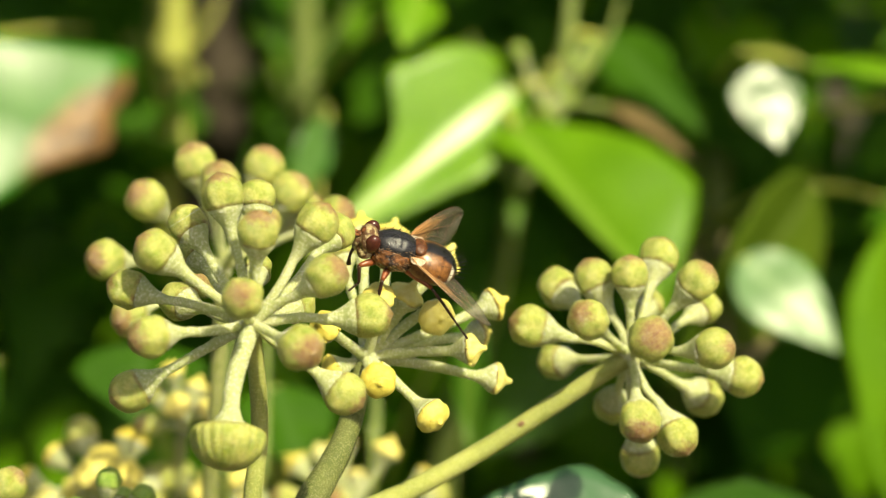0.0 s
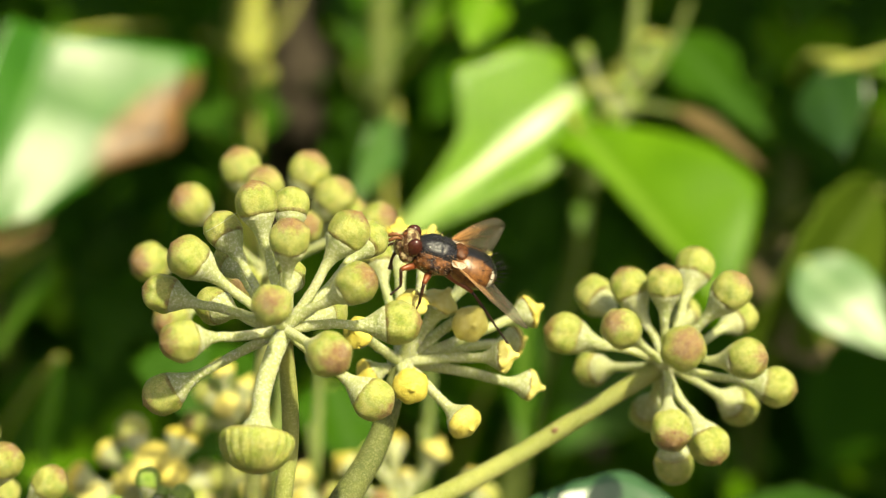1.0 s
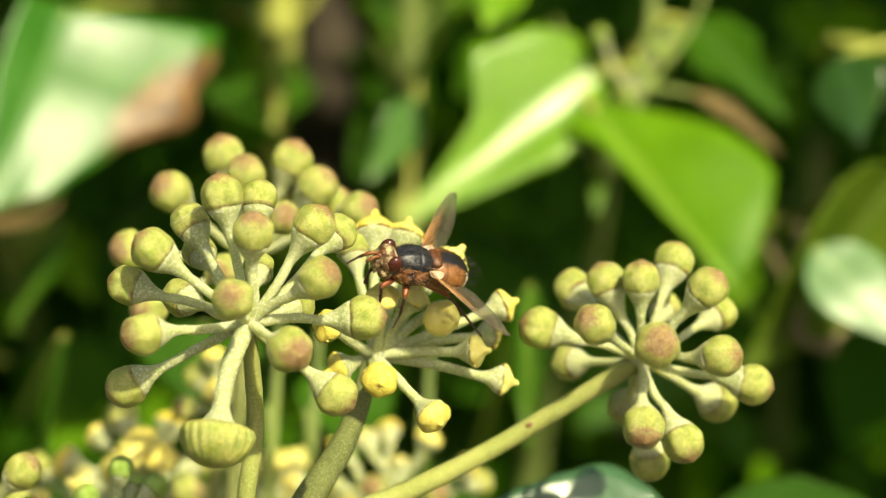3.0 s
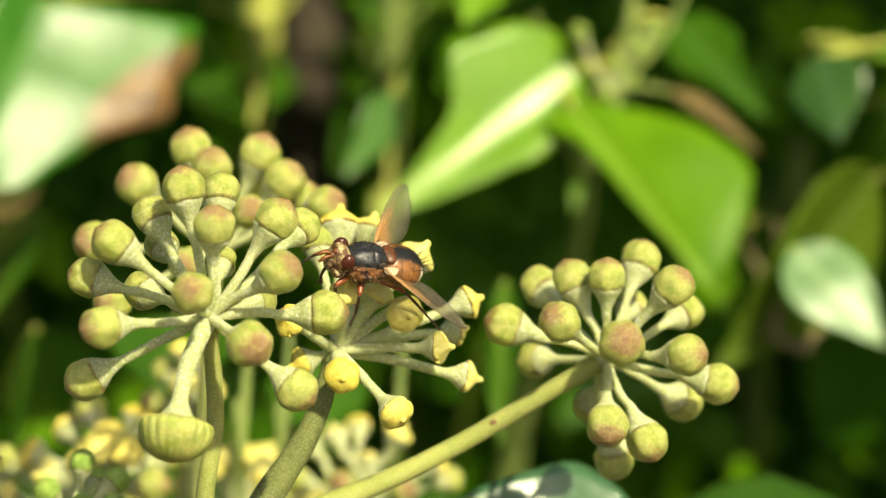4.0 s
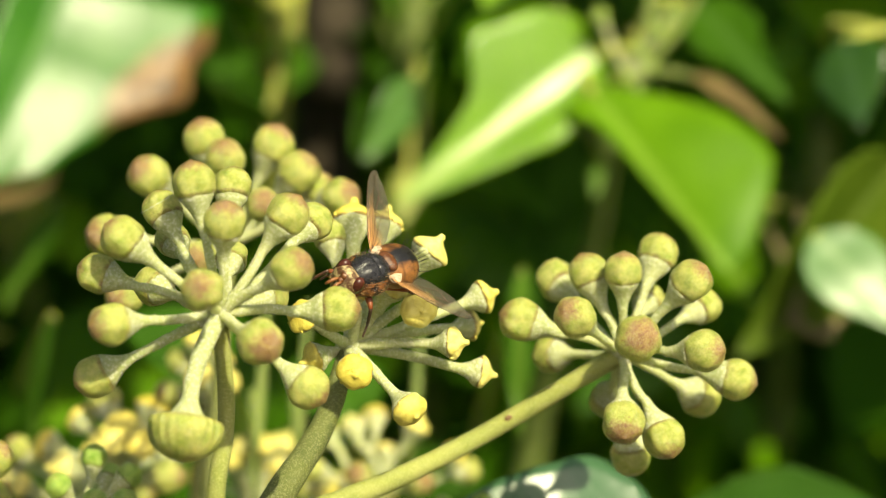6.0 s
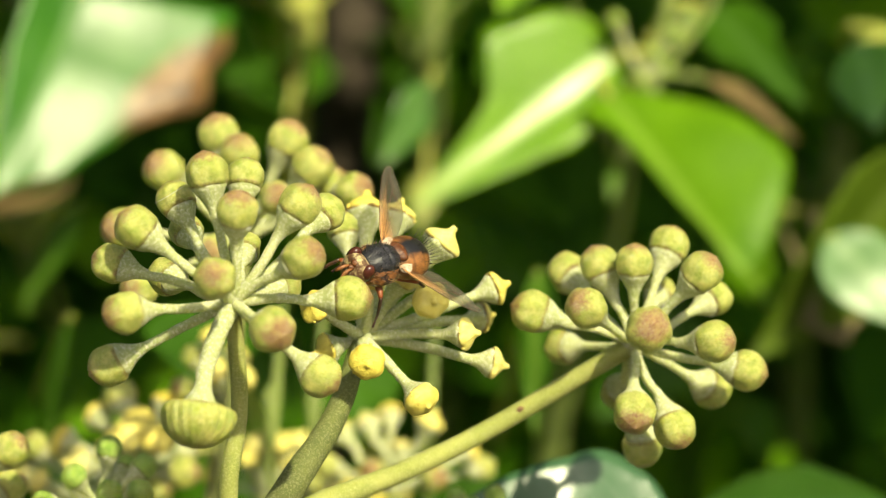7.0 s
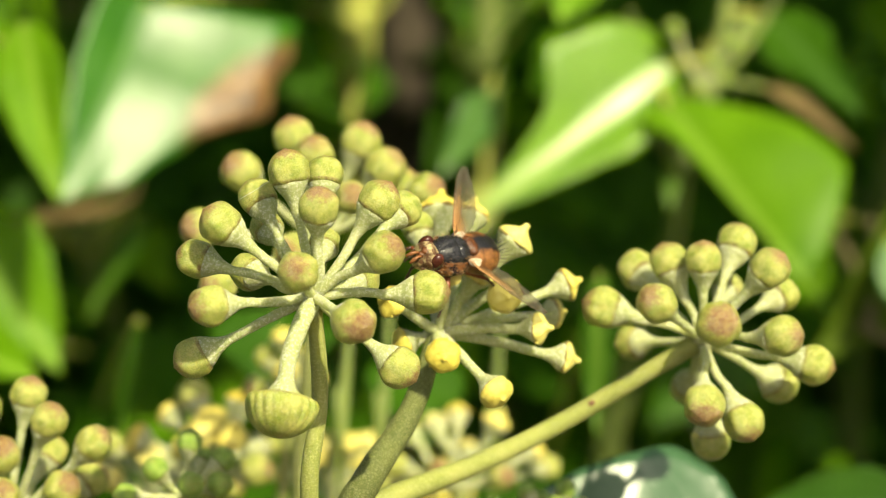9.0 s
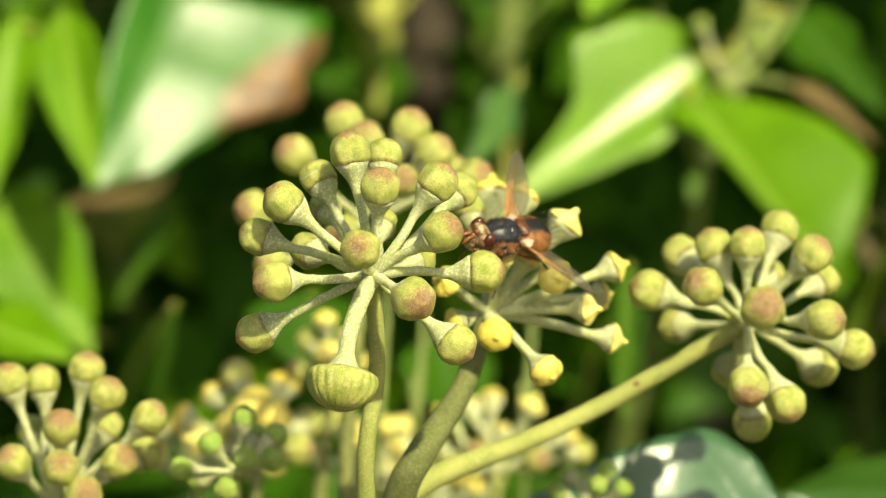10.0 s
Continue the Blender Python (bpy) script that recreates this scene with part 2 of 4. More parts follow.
def sweep(bm, points, radii, seg=10, caps=True, mat=0, ribs=0, rib=0.0):
    """A tube through points with its radius at each."""
    pts = [Vector(p) for p in points]
    rings, side = [], None
    for i, p in enumerate(pts):
        t = (pts[min(i + 1, len(pts) - 1)] - pts[max(i - 1, 0)]).normalized()
        if side is None:
            side = t.orthogonal().normalized()
        side = (side - t * side.dot(t)).normalized()
        up = t.cross(side)
        ring = []
        for k in range(seg):
            a = 2 * math.pi * k / seg
            r = radii[i] * (1 + rib * math.cos(ribs * a))
            ring.append(bm.verts.new(p + (side * math.cos(a) + up * math.sin(a)) * r))
        rings.append(ring)
    for a, b in zip(rings, rings[1:]):
        for k in range(seg):
            f = bm.faces.new((a[k], a[(k + 1) % seg], b[(k + 1) % seg], b[k]))
            f.material_index = mat
    if caps:
        bm.faces.new(rings[0][::-1]).material_index = mat
        bm.faces.new(rings[-1]).material_index = mat
    return rings


def curve(a, b, c, n=8):
    """Points of a bend from a to c that leans towards b."""
    a, b, c = Vector(a), Vector(b), Vector(c)
    return [a * (1 - s) ** 2 + b * 2 * s * (1 - s) + c * s * s for s in (i / n for i in range(n + 1))]


def spline(points, n=6):
    """A smooth line through points (Catmull-Rom)."""
    p = [Vector(q) for q in points]
    p = [p[0] * 2 - p[1]] + p + [p[-1] * 2 - p[-2]]
    out = []
    for a, b, c, d in zip(p, p[1:], p[2:], p[3:]):
        for i in range(n):
            s = i / n
            out.append(0.5 * (2 * b + (c - a) * s + (2 * a - 5 * b + 4 * c - d) * s * s + (3 * b - a - 3 * c + d) * s ** 3))
    return out + [p[-2]]


def lathe(bm, profile, seg=20, lobes=0, depth=0.0, wobble=0.0, phase=0.0):
    """A body turned round z from (radius, height) pairs, with lobes."""
    rings = []
    for r, z in profile:
        if r < 1e-6:
            rings.append([bm.verts.new((0, 0, z))])
            continue
        ring = []
        for k in range(seg):
            a = 2 * math.pi * k / seg
            q = r * (1 + depth * (abs(math.cos(lobes * a / 2 + phase)) - 0.6) if lobes else 1)
            q *= 1 + wobble * noise.noise(Vector((math.cos(a) * 1.7, math.sin(a) * 1.7, z * 1.7 + phase * 9)))
            ring.append(bm.verts.new((q * math.cos(a), q * math.sin(a), z)))
        rings.append(ring)
    for a, b in zip(rings, rings[1:]):
        for k in range(seg):
            q = (k + 1) % seg
            if len(a) == 1:
                bm.faces.new((a[0], b[q], b[k]))
            elif len(b) == 1:
                bm.faces.new((a[k], a[q], b[0]))
            else:
                bm.faces.new((a[k], a[q], b[q], b[k]))
    return rings


def ellipsoid(bm, centre, size, seg=20, rings=12, turn=None):
    made = bmesh.ops.create_uvsphere(bm, u_segments=seg, v_segments=rings, radius=1)["verts"]
    m = Matrix.Translation(centre) @ (turn or Matrix.Identity(4)) @ Matrix.Diagonal((*size, 1))
    bmesh.ops.transform(bm, matrix=m, verts=made)
    return made


def stance(at, ahead, up):
    """A pose with x along ahead and z near up."""
    x = Vector(ahead).normalized()
    z = Vector(up)
    z = (z - x * z.dot(x)).normalized()
    y = z.cross(x)
    m = Matrix((x, y, z)).transposed().to_4x4()
    return Matrix.Translation(at) @ m


# ------------------------------------------------------------------ setting
def build_setting():
    bm = bmesh.new()
    bmesh.ops.create_grid(bm, x_segments=60, y_segments=60, size=30)
    for v in bm.verts:
        v.co.z = 0.02 * noise.noise(v.co * 1.3)
    tagged(part("ground", bm, SOIL), "dark bare soil under the ivy hedge", "ground", kind="structure")
    bm = bmesh.new()
    bmesh.ops.create_cube(bm, size=1, matrix=Matrix.Translation((0, 1.75, 1.35)) @ Matrix.Diagonal((9, 0.25, 2.72, 1)))
    bmesh.ops.bevel(bm, geom=bm.edges[:], offset=0.01, segments=2, affect="EDGES")
    tagged(part("wall_back", bm, WALL), "old weathered wall behind the ivy", "wall", kind="structure")


# ------------------------------------------------------------------ umbels
def cap_mesh(kind, seed):
    """A unit bud cap (closed), a young bud, or the yellow disc of an open flower."""
    bm = bmesh.new()
    if kind == "cap":
        prof = [(0.0, -0.74), (0.5, -0.74), (0.86, -0.68), (0.93, -0.56), (0.99, -0.36), (1.02, -0.1), (1.01, 0.16), (0.94, 0.40), (0.82, 0.60), (0.66, 0.76), (0.46, 0.88), (0.27, 0.96), (0.13, 1.0), (0.06, 1.05), (0.0, 1.07)]
        lathe(bm, prof, 40, 5, 0.075, 0.10, seed * 0.7)
    elif kind == "fruit":
        prof = [(0.0, -0.62), (0.5, -0.62), (0.84, -0.59), (0.97, -0.50), (1.0, -0.42), (1.03, -0.30), (1.01, -0.12), (0.96, 0.10), (0.87, 0.32), (0.74, 0.52), (0.56, 0.68), (0.34, 0.80), (0.1, 0.86), (0.0, 0.90)]
        lathe(bm, [(q, z * 0.84 - 0.10) for q, z in prof], 120, 20, 0.048, 0.07, seed)
    else:
        prof = [(0.0, -0.22), (0.7, -0.22), (0.95, -0.16), (1.02, -0.02), (1.03, 0.14), (0.97, 0.32), (0.84, 0.50), (0.62, 0.64), (0.40, 0.72), (0.20, 0.76), (0.14, 0.84), (0.09, 0.90), (0.0, 0.91)] if kind == "dome" else [(0.0, -0.22), (0.7, -0.22), (0.95, -0.16), (1.03, -0.04), (1.02, 0.08), (0.92, 0.22), (0.76, 0.36), (0.58, 0.48), (0.42, 0.58), (0.29, 0.68), (0.20, 0.82), (0.17, 0.98), (0.11, 1.06), (0.0, 1.08)]
        lathe(bm, prof, 30, 5, 0.07 if kind == "dome" else 0.16, 0.10, seed * 0.9)
        for k in range(5):
            a = 2 * math.pi * (k + 0.5) / 5 + seed
            q = 0.07 + 0.025 * ((k * 7 + seed * 3) % 3)
            ellipsoid(bm, (0.99 * math.cos(a), 0.99 * math.sin(a), -0.03), (q, q, q * 1.3), 8, 6)
    me = bpy.data.meshes.new(kind)
    bm.to_mesh(me)
    bm.free()
    me.polygons.foreach_set("use_smooth", [True] * len(me.polygons))
    return me


CAPS = [cap_mesh("cap", s) for s in range(6)]
DISCS = [cap_mesh("disc", s) for s in range(6)]
DOMES = [cap_mesh("dome", s) for s in range(4)]
FRUIT = cap_mesh("fruit", 3)
for me in CAPS + [FRUIT]:
    me.materials.append(BUD)
for me in DISCS + DOMES:
    me.materials.append(DISC)
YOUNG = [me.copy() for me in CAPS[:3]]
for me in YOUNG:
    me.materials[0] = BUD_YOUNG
pick = random.Random(5)


class Umbel:
    """An umbel on its stalk: pedicels from one hub, each with a bud or an open flower on its cup."""

    def __init__(self, hub, label, stem, radii, material=None, swell=1.3):
        self.hub = Vector(hub)
        self.root = thing("ivy_umbel", P(*hub), label, "ivy flower head", "ivy flower heads")
        self.o = P(*hub)
        bm = bmesh.new()
        line = spline([self.hub] + [Vector(p) for p in stem], 8)
        n = len(line) - 1
        rr = [np.interp(i / n * (len(radii) - 1), range(len(radii)), radii) * (1 + 0.05 * noise.noise(p * 0.35)) for i, p in enumerate(line)]
        sweep(bm, [P(*p) - self.o for p in line], [r * MM for r in rr], 14)
        part("stalk", bm, material or STALK, self.root)
        bm = bmesh.new()
        ellipsoid(bm, (0, 0, 0), (swell * MM, swell * MM, swell * 0.9 * MM), 14, 10)
        for v in bm.verts:
            v.co *= 1 + 0.25 * noise.noise(v.co * 900)
        part("hub", bm, PEDICEL, self.root)

    def stem_to(self, at, r, axis, bow, thin, flare, low=0.62):
        """The pedicel, from the hub to the rim of the cup, and the way its bud faces."""
        at = Vector(at)
        out = (at - self.hub)
        way = Vector(axis).normalized() if axis else out.normalized()
        rim = at - way * r * (low + 0.13)
        start = self.hub + out.normalized() * 0.4
        bend = start.lerp(rim - way * r * 1.1, 0.55) + Vector((pick.uniform(-bow, bow), pick.uniform(-bow, bow), pick.uniform(-bow, bow)))
        if axis:
            bend = rim - way * out.length * 0.45
        base = rim - way * r * 1.6
        line = curve(start, bend, base, 7)[:-1] if (base - start).length > r else [start]
        radii = [thin * (1.15 - 0.15 * i / 7) for i in range(len(line))]
        for q, k in ((1.6, 0.25), (1.25, 0.30), (0.95, 0.39), (0.65, 0.54), (0.38, 0.72), (0.16, 0.85), (0.03, 0.92)):
            line.append(rim - way * r * q)
            radii.append(max(thin, k * r * flare))
        line.append(rim + way * r * 0.05)
        radii.append(0.8 * r * flare)
        run = np.cumsum([0.0] + [(b - a).length for a, b in zip(line, line[1:])])
        steps = np.linspace(0, run[-1], 36)
        line = [Vector([np.interp(q, run, [p[i] for p in line]) for i in range(3)]) for q in steps]
        radii = [float(np.interp(q, run, radii)) for q in steps]
        bm = bmesh.new()
        sweep(bm, [P(*p) - self.o for p in line], [x * MM for x in radii], 18, True, 0, 5, 0.02)
        bm.normal_update()
        for v in bm.verts:
            k = (v.co + self.o) * 1000
            v.co += v.normal * (0.07 * noise.noise(k * 2.2) + 0.05 * noise.noise(k * 0.6)) * MM
        ped = part("pedicel", bm, PEDICEL, self.root)
        return ped, way

    def top(self, ped, me, at, way, r, name):
        ob = new(name, me)
        ob.parent = ped
        turn = D(*way).to_track_quat("Z", "Y").to_matrix().to_4x4()
        ob.matrix_basis = Matrix.Translation(P(*(Vector(at) - Vector(way) * r * 0.13)) - self.o) @ turn @ Matrix.Rotation(pick.uniform(0, 6.28), 4, "Z") @ Matrix.Diagonal((r * MM, r * MM, r * MM, 1))
        return ob

    def bud(self, x, y, z, r=2.3, axis=None, bow=0.8, thin=0.52, young=False):
        ped, way = self.stem_to((x, y, z), r, axis, bow, thin, 0.98)
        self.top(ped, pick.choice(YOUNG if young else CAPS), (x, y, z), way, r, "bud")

    def flower(self, x, y, z, r=2.1, axis=None, bow=0.8, thin=0.6, dome=False):
        ped, way = self.stem_to((x, y, z), r, axis, bow, thin, 1.1, 0.3)
        self.top(ped, pick.choice(DOMES if dome else DISCS), Vector((x, y, z)) - way * r * 0.22, way, r * 0.97, "nectar_disc")


def umbel_front():
    u = Umbel((0, 0, 0), "cluster of green ivy buds with brown tips", [(0.6, 4, -12), (-0.6, 5, -24), (1, 20, -50), (2, 62, -80)], [0.95, 1.0, 1.1, 1.5, 2.0], STALK, 1.5)
    b = u.bud
    b(-3.0, -0.8, 15.0, 2.35)
    b(1.0, 5.0, 14.8, 2.15)
    b(0.9, -5.5, 10.6, 2.25)
    b(-7.2, 5.1, 12.0, 2.2)
    b(-10.8, -3.4, 8.6, 2.35)
    b(7.8, -1.2, 11.5, 2.35)
    b(8.6, -6.3, 5.3, 2.3)
    b(-1.1, -10.6, 2.9, 2.25)
    b(-14.3, 2.2, 4.5, 2.2)
    b(-11.6, -7.7, -1.1, 2.3)
    b(-14.1, -0.5, -7.3, 2.3)
    b(5.3, -10.2, -2.9, 2.45)
    b(13.6, -0.2, 0.6, 2.45)
    b(10.4, -2.7, -8.3, 2.3)
    b(-8.6, 9.0, 3.0, 2.2)
    b(10.4, 9.0, 10.8, 2.1)
    b(5.6, 7.0, 2.1, 2.0)
    b(0.7, 9.0, 6.5, 1.9)
    b(-6.6, 12.0, 8.5, 2.0)
    # one swollen, ribbed bud hangs in front of the stalk
    at = (-3.2, -7.8, -13.9)
    ped, way = u.stem_to(at, 2.6, (-0.12, -0.25, -1), 0.2, 0.95, 1.15, 0.60)
    u.top(ped, FRUIT, at, way, 3.95, "bud")


def silk_thread():
    """A single strand of spider silk between two buds."""
    bm = bmesh.new()
    a, b = Vector((-5.2, 0.3, 13.4)), Vector((-9.2, 2.9, 11.2))
    line = curve(a, a.lerp(b, 0.5) - Vector((0, 0, 0.15)), b, 8)
    o = P(*a)
    sweep(bm, [P(*p) - o for p in line], [0.022 * MM] * 9, 5)
    ob = part("silk_thread", bm, SILK)
    ob.location = o
    tagged(ob, "fine white spider thread between two ivy buds", "silk thread")


def umbel_middle():
    u = Umbel((14.2, 24.0, -4.4), "ivy flower head with open yellow nectar discs", [(11, 19, -14), (6, 14, -22), (3, 16, -29), (-1, 30, -52), (-4, 66, -80)], [1.2, 1.5, 1.9, 2.1, 2.2, 2.4], STALK_SHADE, 1.7)
    f = u.flower
    f(15.0, 14.0, -7.2, 2.2, dome=True)
    f(21.8, 15.9, -11.9, 2.2, dome=True)
    f(22.65, 18.0, 0.2, 2.25, (0.25, -0.9, -0.15), dome=True)
    f(27.3, 19.8, -3.7, 2.0)
    f(31.0, 25.7, -7.7, 2.0)
    f(31.2, 28.0, 2.0, 2.1)
    f(29.7, 33.0, -1.8, 1.9)
    f(24.4, 24.0, 8.0, 2.5)
    f(14.4, 31.0, 12.2, 2.8)
    f(8.4, 13.0, -0.3, 2.0)
    f(9.3, 22.0, -6.1, 2.0)
    f(15.4, 14.5, 3.4, 1.95)
    f(19.4, 20.0, 3.6, 2.2)
    f(18.4, 31.0, 11.5, 2.5)
    u.bud(11.5, 30.0, 9.5, 2.1)


def umbel_side():
    u = Umbel((48.1, 30.0, -5.2), "cluster of green ivy buds on a slanting stalk", [(40, 31.5, -10.2), (30, 32, -16.2), (20, 27, -20.8), (9.1, 20, -24.7), (4.0, 17.0, -27.5)], [1.25, 1.2, 1.2, 1.3, 1.5, 1.6], STALK, 1.6)
    b = u.bud
    b(53.3, 35.1, 7.8, 2.5)
    b(56.4, 25.2, 4.3, 2.5)
    b(48.0, 27.5, 5.5, 2.3)
    b(43.8, 31.7, 5.2, 2.5)
    b(40.3, 40.2, 4.1, 2.6)
    b(41.2, 21.1, -0.3, 2.45)
    b(34.9, 29.7, -1.0, 2.6)
    b(49.2, 20.6, -3.0, 2.75)
    b(57.8, 22.2, -4.5, 2.5)
    b(62.7, 28.5, -8.4, 2.5)
    b(59.5, 38.5, -11.3, 2.5)
    b(53.1, 24.7, -15.8, 2.5)
    b(47.4, 20.2, -13.5, 2.55)
    b(49.9, 34.7, -18.9, 2.5)
    b(39.6, 40.0, -5.9, 2.3)
    b(59.6, 37.0, 0.8, 2.2)
    b(47.5, 42.0, -12.1, 2.4)
    b(52.8, 42.0, 1.5, 2.1)
    for x, y, z, r in ((34.0, 31.0, -13.5, 0.36), (14.6, 22.6, -22.3, 0.2)):
        bm = bmesh.new()
        ellipsoid(bm, (0, 0, 0), (r * 1.4 * MM, 0.18 * MM, r * MM), 10, 8, Matrix.Rotation(radians(-28), 4, "Y"))
        scar = part("scar", bm, SCAR, u.root, "small brown scar on the stalk")
        scar.location = P(x, y, z) - u.o


def umbel_behind():
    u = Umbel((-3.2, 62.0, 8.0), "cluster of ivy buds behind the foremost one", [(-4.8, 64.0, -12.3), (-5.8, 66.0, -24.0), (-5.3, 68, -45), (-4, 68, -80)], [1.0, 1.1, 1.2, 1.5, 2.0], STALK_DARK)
    b = u.bud
    b(-6.8, 58.7, 23.0, 2.8)
    b(2.9, 59.5, 22.4, 2.8)
    b(6.7, 57.2, 18.5, 2.8)
    b(-13.5, 48.9, 17.3, 2.7)
    b(-3.4, 52.0, 20.0, 2.6)
    b(-19.0, 47.0, 9.1, 2.6)
    b(12.6, 52.0, 14.7, 2.6)
    b(2.4, 40.0, 13.3, 2.2)
    b(8.8, 63.0, 16.2, 2.6)
    b(-15.6, 40.0, 1.1, 2.4)
    b(-6.1, 45.0, 6.2, 2.3)


def umbel_lower_left():
    u = Umbel((-43.6, 38.0, -32.5), "low cluster of green ivy buds", [(-42, 40, -50), (-38, 60, -80)], [1.2, 1.5, 2.0])
    b = u.bud
    b(-49.7, 34.0, -14.4)
    b(-45.9, 38.0, -14.6)
    b(-39.5, 36.0, -12.7)
    b(-35.7, 30.0, -15.8)
    b(-30.1, 32.0, -18.9)
    b(-41.3, 27.0, -20.1)
    b(-37.9, 44.0, -20.9)
    b(-41.1, 26.0, -25.5)
    b(-33.8, 30.0, -24.8)
    b(-48.3, 30.0, -25.1)
    b(-32.2, 44.0, -24.7)
    b(-37.9, 26.0, -28.9)
    b(-48.4, 46.0, -22.0)


def umbels_young():
    u = Umbel((-19.2, 34.0, -26.4), "small head of unripe green ivy buds", [(-18, 38, -45), (-14, 60, -80)], [0.8, 1.0, 1.6], None, 0.9)
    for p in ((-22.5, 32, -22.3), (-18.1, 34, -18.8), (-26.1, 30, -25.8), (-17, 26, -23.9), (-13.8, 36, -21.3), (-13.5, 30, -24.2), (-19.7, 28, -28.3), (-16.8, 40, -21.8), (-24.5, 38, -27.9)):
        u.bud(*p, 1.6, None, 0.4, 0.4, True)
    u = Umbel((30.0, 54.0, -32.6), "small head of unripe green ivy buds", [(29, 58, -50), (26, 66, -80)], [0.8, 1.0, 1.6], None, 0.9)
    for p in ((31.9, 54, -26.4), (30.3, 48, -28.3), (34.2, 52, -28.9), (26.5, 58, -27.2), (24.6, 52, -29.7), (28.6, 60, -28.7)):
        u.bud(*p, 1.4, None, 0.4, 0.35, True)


def umbel_pale():
    u = Umbel((75, 289, 52), "pale unopened ivy flower head far behind", [(72, 290, 47), (70, 292, 42)], [1.2, 1.3, 1.5], PALE_STEM, 1.2)
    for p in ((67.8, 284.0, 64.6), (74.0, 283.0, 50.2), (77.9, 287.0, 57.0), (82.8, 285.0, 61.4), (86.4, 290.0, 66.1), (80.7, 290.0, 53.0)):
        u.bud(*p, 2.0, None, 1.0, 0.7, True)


def far_heads(u, places, r, bow):
    """Blurred heads: most flowers open, some still closed."""
    for i, p in enumerate(places):
        if i % 3 == 2:
            u.bud(*p, r * 0.86, None, bow)
        else:
            u.flower(*p, r * (0.84 + 0.1 * (i % 2)), None, bow, dome=i % 2 == 0)


def umbels_far():
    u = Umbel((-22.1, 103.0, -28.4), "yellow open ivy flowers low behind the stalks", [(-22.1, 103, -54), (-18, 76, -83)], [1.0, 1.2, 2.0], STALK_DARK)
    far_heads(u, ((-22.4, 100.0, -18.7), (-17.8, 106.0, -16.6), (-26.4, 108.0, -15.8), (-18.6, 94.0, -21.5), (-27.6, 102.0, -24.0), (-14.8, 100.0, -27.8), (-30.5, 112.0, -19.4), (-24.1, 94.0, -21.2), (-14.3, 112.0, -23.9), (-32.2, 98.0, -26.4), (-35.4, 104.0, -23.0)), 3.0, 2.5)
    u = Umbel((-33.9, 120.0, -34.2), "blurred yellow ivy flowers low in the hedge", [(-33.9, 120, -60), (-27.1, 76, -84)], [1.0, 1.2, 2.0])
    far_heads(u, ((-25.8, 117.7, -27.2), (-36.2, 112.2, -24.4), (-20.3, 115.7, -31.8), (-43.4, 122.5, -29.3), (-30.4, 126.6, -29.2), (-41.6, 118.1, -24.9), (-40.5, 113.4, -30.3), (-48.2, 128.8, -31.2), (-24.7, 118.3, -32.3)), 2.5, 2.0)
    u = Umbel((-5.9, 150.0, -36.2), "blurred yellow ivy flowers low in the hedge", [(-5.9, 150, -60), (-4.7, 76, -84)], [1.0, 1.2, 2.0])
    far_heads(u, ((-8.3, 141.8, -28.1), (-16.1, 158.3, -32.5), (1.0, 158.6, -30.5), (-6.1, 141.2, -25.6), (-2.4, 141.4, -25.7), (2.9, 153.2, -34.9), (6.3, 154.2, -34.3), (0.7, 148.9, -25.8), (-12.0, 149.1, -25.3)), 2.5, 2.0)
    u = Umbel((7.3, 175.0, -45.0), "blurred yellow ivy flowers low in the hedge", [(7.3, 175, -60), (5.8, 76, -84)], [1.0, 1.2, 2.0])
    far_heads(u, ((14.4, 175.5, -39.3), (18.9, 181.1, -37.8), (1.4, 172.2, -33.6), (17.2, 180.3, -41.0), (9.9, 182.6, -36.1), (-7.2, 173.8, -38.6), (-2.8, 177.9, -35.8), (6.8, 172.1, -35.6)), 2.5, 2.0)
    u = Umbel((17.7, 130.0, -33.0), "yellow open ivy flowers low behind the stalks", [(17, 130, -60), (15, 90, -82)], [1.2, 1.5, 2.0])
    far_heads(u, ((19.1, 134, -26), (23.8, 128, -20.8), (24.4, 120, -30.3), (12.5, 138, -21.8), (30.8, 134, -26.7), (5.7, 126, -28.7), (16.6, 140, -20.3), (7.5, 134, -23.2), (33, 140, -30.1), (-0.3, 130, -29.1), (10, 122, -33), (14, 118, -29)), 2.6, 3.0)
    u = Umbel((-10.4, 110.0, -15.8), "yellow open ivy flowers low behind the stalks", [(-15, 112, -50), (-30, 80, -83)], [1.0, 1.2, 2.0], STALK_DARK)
    far_heads(u, ((-11.9, 108, -6.2), (-11.1, 104, -11.8), (-14.9, 112, -10.1), (-7.8, 112, -9.1), (-6, 106, -13), (-16, 104, -15)), 2.4, 0.8)


# ------------------------------------------------------------------ leaves and stems
LONG_LOBE = (((0.0, 0.50), (0.10, 0.80), (0.22, 0.96), (0.34, 1.05), (0.40, 1.02), (0.45, 0.72), (0.52, 0.46), (0.62, 0.33), (0.85, 0.14), (1.0, 0.0)), ((0.0, 0.12), (0.1, 0.36), (0.2, 0.50), (0.36, 0.58), (0.57, 0.43), (0.79, 0.25), (1.0, 0.0)))
SHOULDER = (((0.0, 0.25), (0.05, 0.32), (0.15, 0.18), (0.3, 0.12), (0.5, 0.10), (0.75, 0.05), (0.9, 0.06), (1.0, 0.0)), ((0.0, 0.12), (0.1, 0.32), (0.2, 0.50), (0.3, 0.66), (0.4, 0.85), (0.55, 0.93), (0.70, 0.96), (0.78, 0.78), (0.86, 0.60), (0.95, 0.36), (0.99, 0.2), (1.0, 0.0)))
